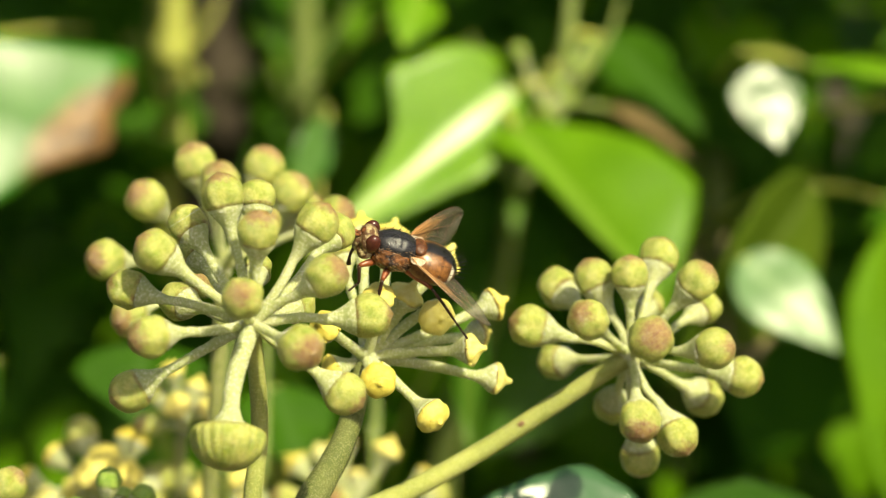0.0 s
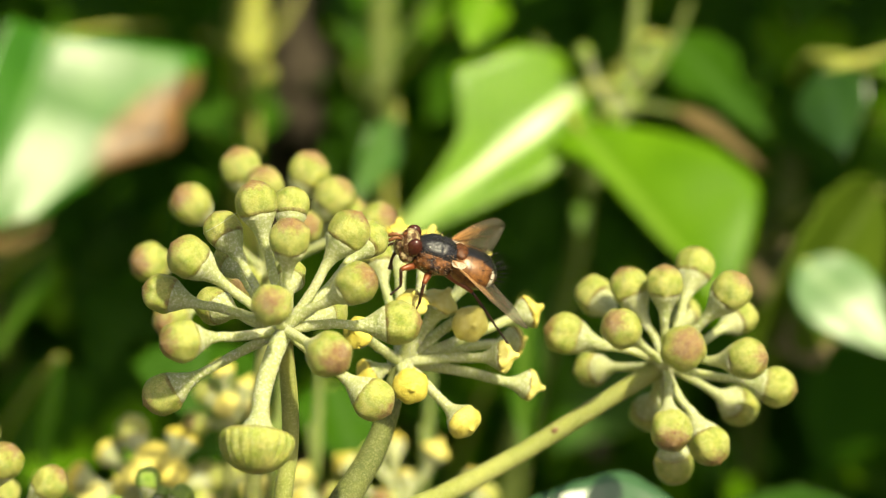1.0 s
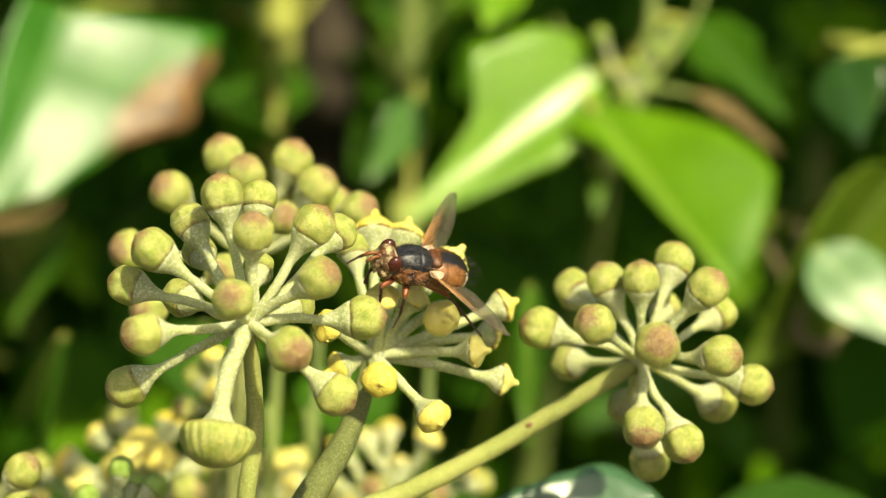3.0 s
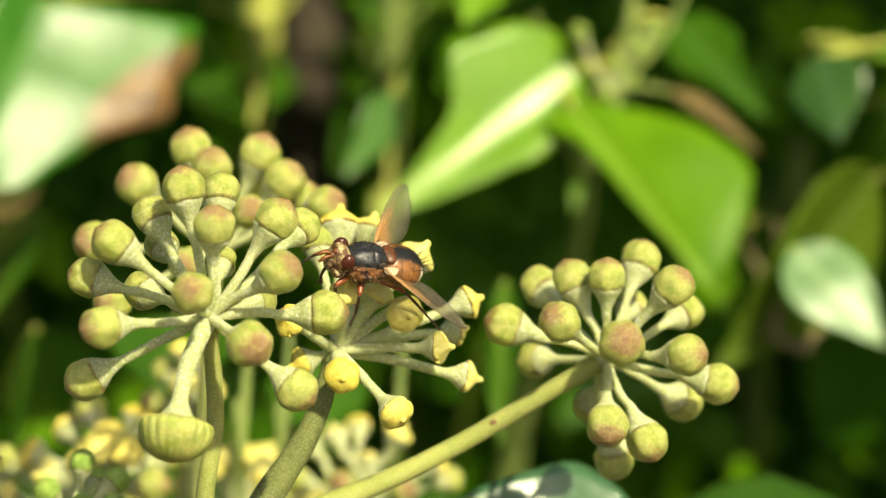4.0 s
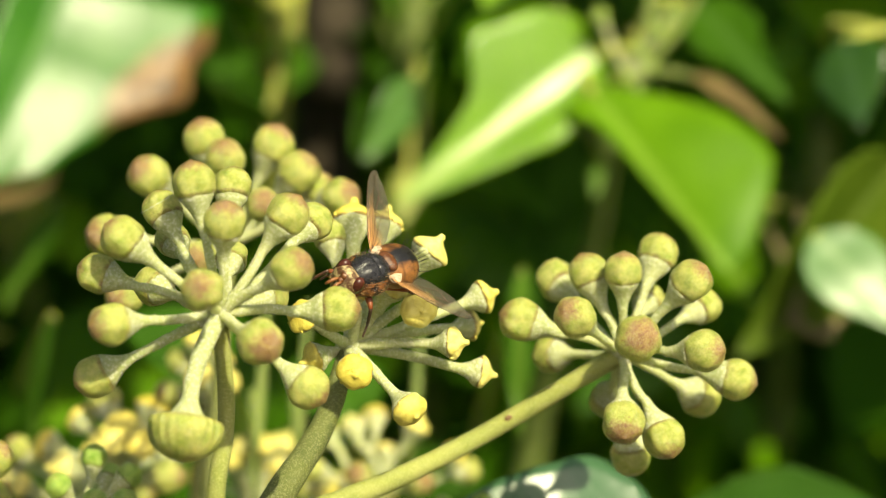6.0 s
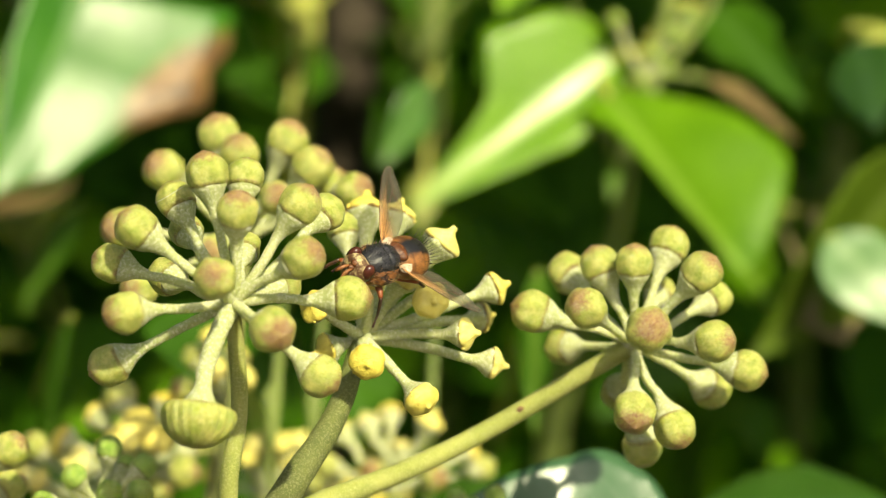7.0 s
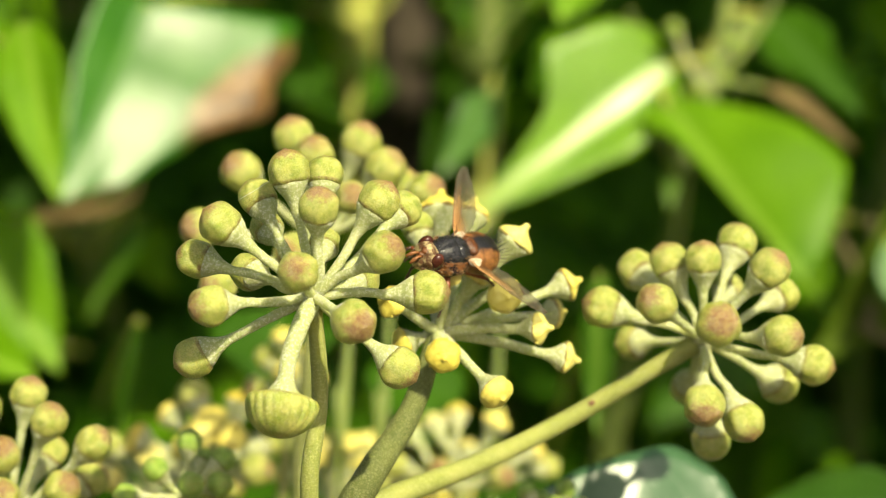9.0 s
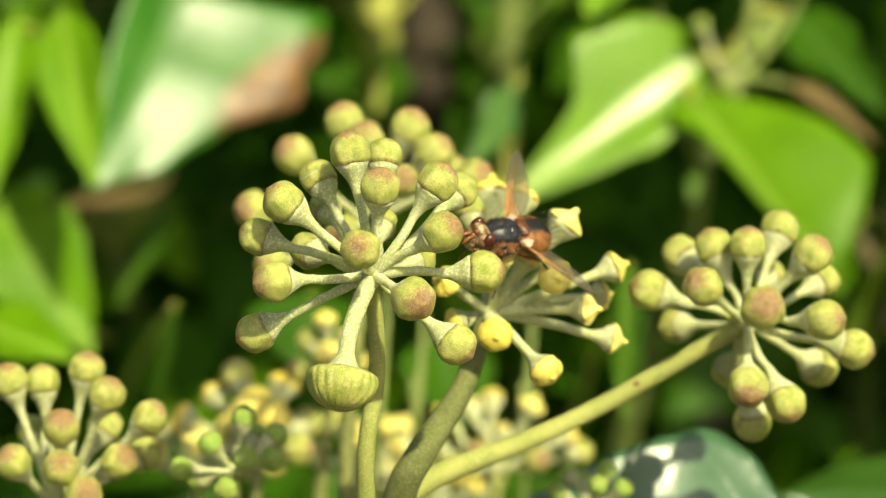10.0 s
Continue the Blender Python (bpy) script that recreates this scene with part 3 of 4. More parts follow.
CORDATE = (((0.0, 0.30), (0.3, 0.30), (0.58, 0.2), (0.85, 0.12), (1.0, 0.0)), ((0.0, 0.95), (0.10, 0.97), (0.22, 0.96), (0.32, 0.98), (0.40, 0.95), (0.46, 0.79), (0.54, 0.60), (0.71, 0.43), (0.84, 0.30), (0.93, 0.15), (1.0, 0.0)))
OVATE = ((0.0, 0.04), (0.06, 0.45), (0.16, 0.78), (0.30, 1.0), (0.45, 0.96), (0.62, 0.74), (0.78, 0.46), (0.9, 0.2), (1.0, 0.0))
LOBED = ((0.0, 0.05), (0.05, 0.55), (0.14, 0.85), (0.25, 0.92), (0.34, 1.0), (0.42, 0.92), (0.52, 0.62), (0.66, 0.48), (0.8, 0.36), (0.92, 0.15), (1.0, 0.0))


def blade_mesh(length, width, shape, droop, curl, seed, other=1.0, back=0.0, fold=0.0, nu=26, nv=7, thick=0.35):
    """A leaf blade along +x with its upper side up: drooping tip, folded or arched across, uneven edge."""
    bm = bmesh.new()
    sides = [shape, shape] if isinstance(shape[0][0], float) else shape
    rows = []
    for i in range(nu + 1):
        u = i / nu
        near, far = (np.interp(u, *zip(*side)) * width / 2 * (1 + 0.06 * noise.noise(Vector((u * 6, seed, 0)))) for side in sides)
        row = []
        for j in range(-nv, nv + 1):
            s = j / nv
            w = far if s > 0 else near
            edge = 1 + 0.05 * noise.noise(Vector((u * 9, s * 3, seed + 5)))
            z = curl * (math.sqrt(s * s + fold * fold) - fold) * w * 0.9 - curl * s * s * w * 0.25 - droop * length * u * u + (0.008 if fold else 0.022) * length * noise.noise(Vector((u * 3, s * 1.5, seed + 9)))
            row.append(bm.verts.new(Vector((u * length - back * (1 - u) * s * w, s * w * edge * (other if s > 0 else 1), z)) * MM))
        rows.append(row)
    for a, b in zip(rows, rows[1:]):
        for j in range(2 * nv):
            try:
                bm.faces.new((a[j], b[j], b[j + 1], a[j + 1]))
            except ValueError:
                pass
    bmesh.ops.remove_doubles(bm, verts=bm.verts[:], dist=0.00002)
    bm.normal_update()
    if thick:
        bmesh.ops.solidify(bm, geom=bm.faces[:], thickness=thick * MM)
    return bm


def ivy_leaf(base, tip, facing, width, shape, material, label, anchor, droop=0.1, curl=0.15, seed=1, other=1.0, back=0.0, fold=0.0, stalk=PALE_STEM):
    """A leaf from base to tip, its upper side facing the given way, its petiole running to anchor on a stem."""
    base, tip = Vector(base), Vector(tip)
    length = (tip - base).length
    m = PLAN @ stance(base * MM, tip - base + Vector(facing).normalized() * droop * length, facing)
    root = thing("ivy_leaf", m.translation, label, "leaf", "ivy leaves")
    ob = part("blade", blade_mesh(length, width, shape, droop, curl, seed, other, back, fold), material, root)
    ob.matrix_basis = m.to_3x3().to_4x4()
    bm = bmesh.new()
    a = Vector(anchor)
    bend = base.lerp(a, 0.5) - (tip - base) * 0.25
    sweep(bm, [P(*p) - m.translation for p in curve(base + (tip - base) * 0.03, bend, a, 10)], [(0.8 + 0.05 * i) * MM for i in range(11)], 8)
    part("petiole", bm, stalk, root)
    return root


def stem(name, points, radii, material, label, seg=12):
    """A climbing vine: its stem and a few side twigs."""
    line = spline(points, 7)
    n = len(line) - 1
    o = P(*line[-1])
    root = thing(name, o, label, "vine", "ivy vines")
    bm = bmesh.new()
    rr = [np.interp(i / n * (len(radii) - 1), range(len(radii)), radii) * (1 + 0.12 * noise.noise(p * 0.06)) for i, p in enumerate(line)]
    sweep(bm, [P(*p) - o for p in line], [r * MM for r in rr], seg)
    part("stem", bm, material, root)
    for k in range(2, n - 6, 6):
        p, a = line[k], k * 2.4
        out = Vector((math.cos(a), 0.5 + 0.4 * math.sin(a), 0.6))
        bm = bmesh.new()
        sweep(bm, [P(*q) - o for q in curve(p, p + out * 12, p + out * 20 + Vector((0, 4, 14)), 6)], [(1.3 - 0.12 * i) * MM for i in range(7)], 8)
        part("side_twig", bm, material, root)


def build_stems():
    # a woody branch under the flower heads, and the vines that climb behind
    stem("ivy_bough", [(-190, 90, -86), (-110, 74, -84), (-40, 68, -83), (10, 70, -84), (70, 84, -86), (140, 110, -90), (220, 180, -140), (260, 260, -420), (268, 330, -1100)], [3, 4, 4.5, 5, 5.5, 6, 7, 9, 12], WOOD, "thin woody ivy branch under the flower heads")
    for pts, r, mat, label in (
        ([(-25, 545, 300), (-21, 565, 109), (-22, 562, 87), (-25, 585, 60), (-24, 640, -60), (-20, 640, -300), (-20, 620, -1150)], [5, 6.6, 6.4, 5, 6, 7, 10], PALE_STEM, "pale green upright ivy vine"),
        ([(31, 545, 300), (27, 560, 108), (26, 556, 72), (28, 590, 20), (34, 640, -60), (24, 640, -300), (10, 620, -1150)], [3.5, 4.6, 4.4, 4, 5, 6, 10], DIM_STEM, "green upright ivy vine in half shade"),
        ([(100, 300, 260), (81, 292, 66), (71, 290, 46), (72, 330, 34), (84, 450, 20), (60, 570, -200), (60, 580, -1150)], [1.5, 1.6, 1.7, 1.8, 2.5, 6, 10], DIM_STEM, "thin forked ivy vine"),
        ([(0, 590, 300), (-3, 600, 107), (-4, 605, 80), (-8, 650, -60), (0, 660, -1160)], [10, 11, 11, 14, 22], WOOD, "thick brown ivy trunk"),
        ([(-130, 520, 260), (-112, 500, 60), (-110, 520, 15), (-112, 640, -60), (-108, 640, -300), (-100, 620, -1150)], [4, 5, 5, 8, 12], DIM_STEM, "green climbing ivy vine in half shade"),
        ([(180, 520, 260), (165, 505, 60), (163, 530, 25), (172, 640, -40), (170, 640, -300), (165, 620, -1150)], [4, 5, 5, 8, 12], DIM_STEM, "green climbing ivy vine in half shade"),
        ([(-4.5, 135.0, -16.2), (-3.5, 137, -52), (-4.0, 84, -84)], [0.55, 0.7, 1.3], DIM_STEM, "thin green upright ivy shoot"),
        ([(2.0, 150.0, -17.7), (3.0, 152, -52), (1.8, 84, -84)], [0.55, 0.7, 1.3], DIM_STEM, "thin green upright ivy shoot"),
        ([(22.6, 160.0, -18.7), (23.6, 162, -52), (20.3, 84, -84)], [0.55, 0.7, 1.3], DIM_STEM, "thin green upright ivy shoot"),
        ([(109, 262, -6), (117, 265, -10), (124, 290, -9), (140, 420, 5), (163, 530, 25)], [0.9, 1.2, 1.2, 1.5, 2], TWIG, "pale brown ivy twig"),
    ):
        stem("ivy_vine", pts, r, mat, label)


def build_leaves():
    ivy_leaf((69, 292, 57), (20, 277, 19), (0.144, -0.951, 0.275), 42, LONG_LOBE, LEAF_LIT_STREAK, "sunlit bright green ivy leaf", (72, 290, 48), 0.06, 0.44, 1, fold=0.28)
    ivy_leaf((66, 284, 47), (96, 262, 4), (-0.22, -0.76, 0.56), 52, SHOULDER, LEAF_LIT, "sunlit bright green ivy leaf, drooping", (71, 291, 45), 0.10, 0.10, 2)
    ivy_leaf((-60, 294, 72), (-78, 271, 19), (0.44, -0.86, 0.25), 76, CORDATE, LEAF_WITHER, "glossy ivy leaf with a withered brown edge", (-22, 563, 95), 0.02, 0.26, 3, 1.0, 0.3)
    ivy_leaf((-80, 240, 60), (-69, 224, 19), (-0.10, -0.85, 0.0), 16, OVATE, LEAF_LIT, "green ivy leaf with a bright highlight", (-112, 500, 60), 0.12, 0.35, 4)
    ivy_leaf((-101, 266, 20), (-74, 256, -18), (-0.3, -0.65, 0.7), 28, OVATE, LEAF_LIT, "sunlit green ivy leaf", (-110, 520, 12), 0.1, 0.2, 5)
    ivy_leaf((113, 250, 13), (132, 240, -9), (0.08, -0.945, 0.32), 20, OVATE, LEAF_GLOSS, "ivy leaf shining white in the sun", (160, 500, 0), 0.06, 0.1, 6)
    ivy_leaf((47, 305, 82), (41, 296, 67), (0.1, -0.8, 0.5), 14, OVATE, LEAF_LIT, "tip of a sunlit ivy leaf", (26, 557, 82), 0.05, 0.2, 21)
    ivy_leaf((95, 320, 72), (116, 300, 45), (-0.1, -0.75, 0.5), 19, LOBED, LEAF_SHADE, "green ivy leaf beside the pale shoot", (80, 292, 64), 0.1, 0.2, 22)
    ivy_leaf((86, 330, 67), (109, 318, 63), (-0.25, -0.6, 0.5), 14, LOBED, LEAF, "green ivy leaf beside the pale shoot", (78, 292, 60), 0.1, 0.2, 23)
    ivy_leaf((-7, 330, 64), (-23, 318, 50), (-0.85, -0.5, -0.15), 20, OVATE, LEAF_SHADE, "dark green ivy leaf in shade", (-22, 563, 95), 0.05, 0.1, 24)
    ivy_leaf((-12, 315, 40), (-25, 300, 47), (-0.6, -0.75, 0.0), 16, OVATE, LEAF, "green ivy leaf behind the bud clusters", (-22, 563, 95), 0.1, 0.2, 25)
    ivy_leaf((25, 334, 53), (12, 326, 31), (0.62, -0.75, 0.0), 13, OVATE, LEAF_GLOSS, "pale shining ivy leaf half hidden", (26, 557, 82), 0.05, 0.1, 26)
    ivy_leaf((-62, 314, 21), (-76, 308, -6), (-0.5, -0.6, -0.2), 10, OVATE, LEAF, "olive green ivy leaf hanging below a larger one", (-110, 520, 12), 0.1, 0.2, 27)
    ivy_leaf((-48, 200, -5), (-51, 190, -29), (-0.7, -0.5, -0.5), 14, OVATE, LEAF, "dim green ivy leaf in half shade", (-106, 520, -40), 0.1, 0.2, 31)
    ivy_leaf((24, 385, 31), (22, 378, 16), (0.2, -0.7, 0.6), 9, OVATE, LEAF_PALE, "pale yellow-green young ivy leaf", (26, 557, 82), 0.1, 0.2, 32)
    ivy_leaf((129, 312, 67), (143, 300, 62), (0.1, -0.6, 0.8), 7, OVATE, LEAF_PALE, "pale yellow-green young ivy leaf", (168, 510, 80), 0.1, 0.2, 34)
    ivy_leaf((-19, 190, -3), (-21, 182, -18), (-0.1, -0.6, -0.1), 26, OVATE, LEAF_SHADE, "green ivy leaf low behind the stalks", (-18, 565, -100), 0.1, 0.2, 35)
    ivy_leaf((6, 200, -12), (11, 190, -29), (0.3, -0.6, -0.1), 22, OVATE, LEAF_SHADE, "green ivy leaf low behind the stalks", (14, 565, -100), 0.1, 0.2, 36)
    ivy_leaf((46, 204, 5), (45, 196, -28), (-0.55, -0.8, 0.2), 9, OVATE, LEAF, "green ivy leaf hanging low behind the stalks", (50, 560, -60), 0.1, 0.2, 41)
    ivy_leaf((96, 300, 17), (108, 290, -6), (-0.5, -0.8, 0.1), 15, OVATE, LEAF_LIT, "green ivy leaf behind a drooping one", (163, 530, 25), 0.1, 0.2, 42)
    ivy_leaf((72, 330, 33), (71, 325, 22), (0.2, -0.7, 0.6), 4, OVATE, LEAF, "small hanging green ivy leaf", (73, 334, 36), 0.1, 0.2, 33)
    ivy_leaf((-95, 260, 60), (-96, 245, 18), (0.05, -0.75, 0.65), 16, OVATE, LEAF_LIT, "green ivy leaf beside a sunlit one", (-112, 500, 60), 0.1, 0.2, 28)
    ivy_leaf((-91, 200, -10), (-67, 190, -17), (0.2, -0.6, 0.7), 20, OVATE, LEAF_LIT, "sunlit green ivy leaf", (-108, 500, -20), 0.1, 0.2, 29)
    ivy_leaf((160, 268, 24), (150, 262, -52), (-0.3, -0.80, 0.40), 30, OVATE, LEAF_LIT, "long sunlit green ivy leaf", (161, 501, 30), 0.1, 0.15, 8)
    ivy_leaf((176, 292, 54), (138, 282, 60), (0.0, -0.5, 0.85), 16, OVATE, LEAF_LIT, "bright green ivy leaf", (165, 505, 66), 0.12, 0.15, 9)
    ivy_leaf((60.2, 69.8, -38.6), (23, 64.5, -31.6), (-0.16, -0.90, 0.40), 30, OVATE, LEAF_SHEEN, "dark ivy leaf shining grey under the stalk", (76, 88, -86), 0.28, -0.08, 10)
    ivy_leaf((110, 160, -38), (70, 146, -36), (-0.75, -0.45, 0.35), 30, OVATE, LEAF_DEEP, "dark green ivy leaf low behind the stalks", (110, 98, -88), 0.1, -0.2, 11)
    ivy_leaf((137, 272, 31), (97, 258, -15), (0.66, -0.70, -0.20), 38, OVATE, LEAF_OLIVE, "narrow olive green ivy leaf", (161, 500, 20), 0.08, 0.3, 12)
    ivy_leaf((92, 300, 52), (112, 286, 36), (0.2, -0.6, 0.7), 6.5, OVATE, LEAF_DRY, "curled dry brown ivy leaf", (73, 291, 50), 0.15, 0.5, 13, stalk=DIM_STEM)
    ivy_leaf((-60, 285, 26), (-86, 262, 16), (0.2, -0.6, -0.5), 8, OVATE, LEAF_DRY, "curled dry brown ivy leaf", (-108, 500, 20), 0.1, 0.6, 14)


# a glossy leaf that the wind turns: it flashes white whenever its face meets the sun
SWAY_BASE, SWAY_TIP = Vector((124, 273, 59)), Vector((127, 266, 38))
SWAY = [(0, 0.08), (0.2, 0.3), (0.45, 1), (1.0, 1), (1.2, 0.1), (1.4, 0.35), (1.6, 1), (2.5, 1), (3.6, 1), (3.9, 0.2), (4.05, 1), (4.3, 0.08), (4.5, 0.17), (4.7, 0.03), (5.0, 0), (5.2, 0.15), (5.4, 0.08), (5.6, 1), (7, 1), (10, 1)]


def swaying_leaf():
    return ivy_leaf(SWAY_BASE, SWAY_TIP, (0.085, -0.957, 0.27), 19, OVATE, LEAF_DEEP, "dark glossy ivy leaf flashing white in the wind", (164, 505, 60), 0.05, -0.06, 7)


def foliage(name, count, seed, where, label, sizes=(26, 52)):
    """Many low leaves, joined."""
    r = random.Random(seed)
    verts, faces, mats = [], [], []
    shapes = (OVATE, LOBED)
    for k in range(count):
        at, facing = where(r)
        length = r.uniform(*sizes)
        width = length * r.uniform(0.62, 0.95)
        way = Vector((r.gauss(0, 0.6), r.gauss(-0.2, 0.3), -0.7 + r.gauss(0, 0.4)))
        m = PLAN @ stance(Vector(at) * MM, way, facing)
        us, ws = zip(*shapes[k % 2])
        i0, nu, droop, curl = len(verts), 8, r.uniform(0, 0.2), r.uniform(-0.25, 0.35)
        for i in range(nu + 1):
            u = i / nu
            w = float(np.interp(u, us, ws)) * width / 2
            for s in (-1, -0.5, 0, 0.5, 1):
                verts.append(m @ (Vector((u * length, s * w, curl * abs(s) * w - droop * length * u * u)) * MM))
        for i in range(nu):
            for j in range(4):
                a = i0 + i * 5 + j
                faces.append((a, a + 5, a + 6, a + 1))
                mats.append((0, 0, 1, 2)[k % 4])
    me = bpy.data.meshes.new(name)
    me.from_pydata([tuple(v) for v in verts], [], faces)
    # the shaded, middle and lit greens, mixed leaf by leaf
    for mt in (LEAF_SHADE, LEAF, LEAF_LIT):
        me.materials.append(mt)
    me.polygons.foreach_set("material_index", mats)
    me.polygons.foreach_set("use_smooth", [True] * len(faces))
    return tagged(new(name, me), label, "foliage", kind="stuff")


def build_foliage():
    def face(r):
        return Vector((r.gauss(0.05, 0.45), r.gauss(-0.7, 0.3), r.gauss(0.55, 0.35)))

    def gap(x, y, z):
        """A gap cut in the added canopy so that sun reaches the upright vines."""
        k = (560 - y) / 0.7
        return k > 0 and -50 < x - 0.36 * k < 65 and 30 < z - 0.58 * k < 165

    def deep(r):
        z = r.uniform(-260, 150)
        near = 350 if z > 20 or r.random() < 0.12 else 480
        x, y = r.uniform(-330, 380), r.uniform(near, 660)
        # a shaded hollow opens behind the flower heads
        back = 600 if z > 40 and (-50 < x < 60 or gap(x, y, z)) else 540 if -110 < x < 190 and z < 75 else 0
        return (x, max(y, back), z), face(r)

    def low(r):
        y = r.uniform(120, 420)
        return (r.uniform(-300, 360), y, r.uniform(-1, 0) * 140 - 66 - (0 if y > 200 else 20)), face(r)

    # unseen leaves added above the view to keep sun off the hedge behind
    def shade_canopy(r):
        z = r.uniform(125, 340)
        front = 372 - (z - 92) * 1.2
        x, y = r.uniform(-340, 460), front + abs(r.gauss(0, 1)) * 130
        return (x, y, z + 260 if gap(x, y, z) else z), face(r)

    def skirt(r):
        return (r.uniform(-420, 480), r.uniform(200, 640), r.uniform(-900, -240)), face(r)

    def mass(r):
        return (r.uniform(-1700, 1700), r.uniform(640, 840), r.uniform(-860, 620)), face(r)

    foliage("ivy_foliage", 760, 11, deep, "deep shaded green ivy leaves of the hedge")
    foliage("ivy_foliage", 230, 12, low, "green ivy leaves below the flower heads")
    foliage("ivy_foliage", 1100, 13, shade_canopy, "unseen ivy leaves added overhead to shade the hollow")
    foliage("ivy_foliage", 700, 14, skirt, "ivy leaves down the hedge to the ground", (40, 70))
    def back(r):
        return (r.uniform(-230, 260), r.uniform(670, 760), r.uniform(-240, 210)), face(r)

    def dapple(r):
        x, z = r.uniform(-150, 230), r.uniform(-20, 150)
        y = r.uniform(400, 590) if z > 55 else r.uniform(530, 620)
        if z > 30 and (abs(x - 3) < 50 or gap(x, y, z)):
            x += 120 if x > 3 else -90
        return (x, y, z), face(r)

    foliage("ivy_foliage", 170, 17, dapple, "small ivy leaves in dappled light inside the hedge", (14, 30))
    foliage("ivy_foliage", 900, 16, back, "dense shaded ivy leaves at the back of the hedge", (40, 70))
    foliage("ivy_foliage", 4800, 15, mass, "dense ivy leaves at the back of the hedge", (45, 80))


# ------------------------------------------------------------------ the fly
BLACK = make_plain("fly_black_shield", (0.007, 0.007, 0.009), (0.034, 0.033, 0.037), 2600, 0.22, 0.42, 0.00012)
CHESTNUT = make_plain("fly_chestnut", (0.050, 0.017, 0.007), (0.17, 0.062, 0.022), 1100, 0.27, 0.5, 0.0002)
TAN = make_plain("fly_brown_side", (0.026, 0.011, 0.007), (0.42, 0.16, 0.045), 900, 0.22, 0.9, 0.0003, 0.0, 0.6, (0.42, 0.68))
FACE = make_plain("fly_golden_face", (0.11, 0.045, 0.016), (0.62, 0.50, 0.26), 1300, 0.3, 0.8, 0.0003, 0.0, 0.6, (0.46, 0.60))
EYE = make_plain("fly_eye_red", (0.045, 0.012, 0.008), (0.085, 0.022, 0.012), 2500, 0.25, 0.1, 0.00005)
LEG_RED = make_plain("fly_leg_red", (0.16, 0.040, 0.012), (0.30, 0.085, 0.025), 1500, 0.35, 0.2, 0.0001)
LEG_DARK = make_plain("fly_leg_dark", (0.016, 0.009, 0.006), (0.075, 0.032, 0.015), 1500, 0.4, 0.2, 0.0001)
ORANGE = make_plain("fly_antenna_orange", (0.16, 0.055, 0.016), (0.28, 0.11, 0.035), 1800, 0.45, 0.2, 0.0001)
BRISTLE = make_plain("fly_bristle", (0.008, 0.007, 0.006), (0.02, 0.016, 0.012), 900, 0.35, 0.1, 0.0001)
CALYPTER = make_plain("fly_calypter", (0.27, 0.15, 0.075), (0.76, 0.65, 0.49), 1300, 0.35, 0.6, 0.0003)
GOLD_HAIR = make_plain("fly_gold_hair", (0.30, 0.14, 0.05), (0.62, 0.40, 0.19), 900, 0.4, 0.1, 0.0001)


def make_abdomen():
    """Amber sides, a black stripe along the back and a pale band before the tip."""
    m, N, L, B = nodes_of("fly_abdomen")
    v, raw, xyz, rnd = place_nodes(N, L)
    base = ramp(N, L, grain(N, L, v, 520, 5, 0.7), [(0.34, (0.055, 0.021, 0.007)), (0.66, (0.33, 0.14, 0.04))])
    ay = calc(N, L, "ADD", calc(N, L, "ABSOLUTE", xyz[1]), calc(N, L, "MULTIPLY", grain(N, L, v, 500, 3), 0.0007))
    wide = calc(N, L, "SUBTRACT", ay, calc(N, L, "MULTIPLY", xyz[0], -0.06))
    stripe = ramp(N, L, calc(N, L, "MULTIPLY", wide, 400), [(0.50, (1, 1, 1)), (0.68, (0, 0, 0))])
    up = ramp(N, L, calc(N, L, "MULTIPLY", xyz[2], 400), [(0.05, (0, 0, 0)), (0.25, (1, 1, 1))])
    for at in (0.0009, -0.0008):
        ring = calc(N, L, "ABSOLUTE", calc(N, L, "SUBTRACT", xyz[0], at))
        ring = ramp(N, L, calc(N, L, "MULTIPLY", ring, 1000), [(0.04, (0.45, 0.45, 0.45)), (0.26, (0, 0, 0))])
        base = blend(N, L, ring, base, (0.05, 0.022, 0.010))
    band = calc(N, L, "ABSOLUTE", calc(N, L, "ADD", xyz[0], 0.0024))
    pale = ramp(N, L, calc(N, L, "MULTIPLY", band, 1000), [(0.20, (0.9, 0.9, 0.9)), (0.36, (0, 0, 0))])
    base = blend(N, L, pale, base, (0.82, 0.74, 0.60))
    base = blend(N, L, blend(N, L, 1.0, stripe, up, "MULTIPLY"), base, (0.014, 0.013, 0.014))
    L.new(base, B.inputs["Base Color"])
    B.inputs["Roughness"].default_value = 0.32
    relief(N, L, B, grain(N, L, v, 2500, 4), 0.3, 0.0001)
    return m


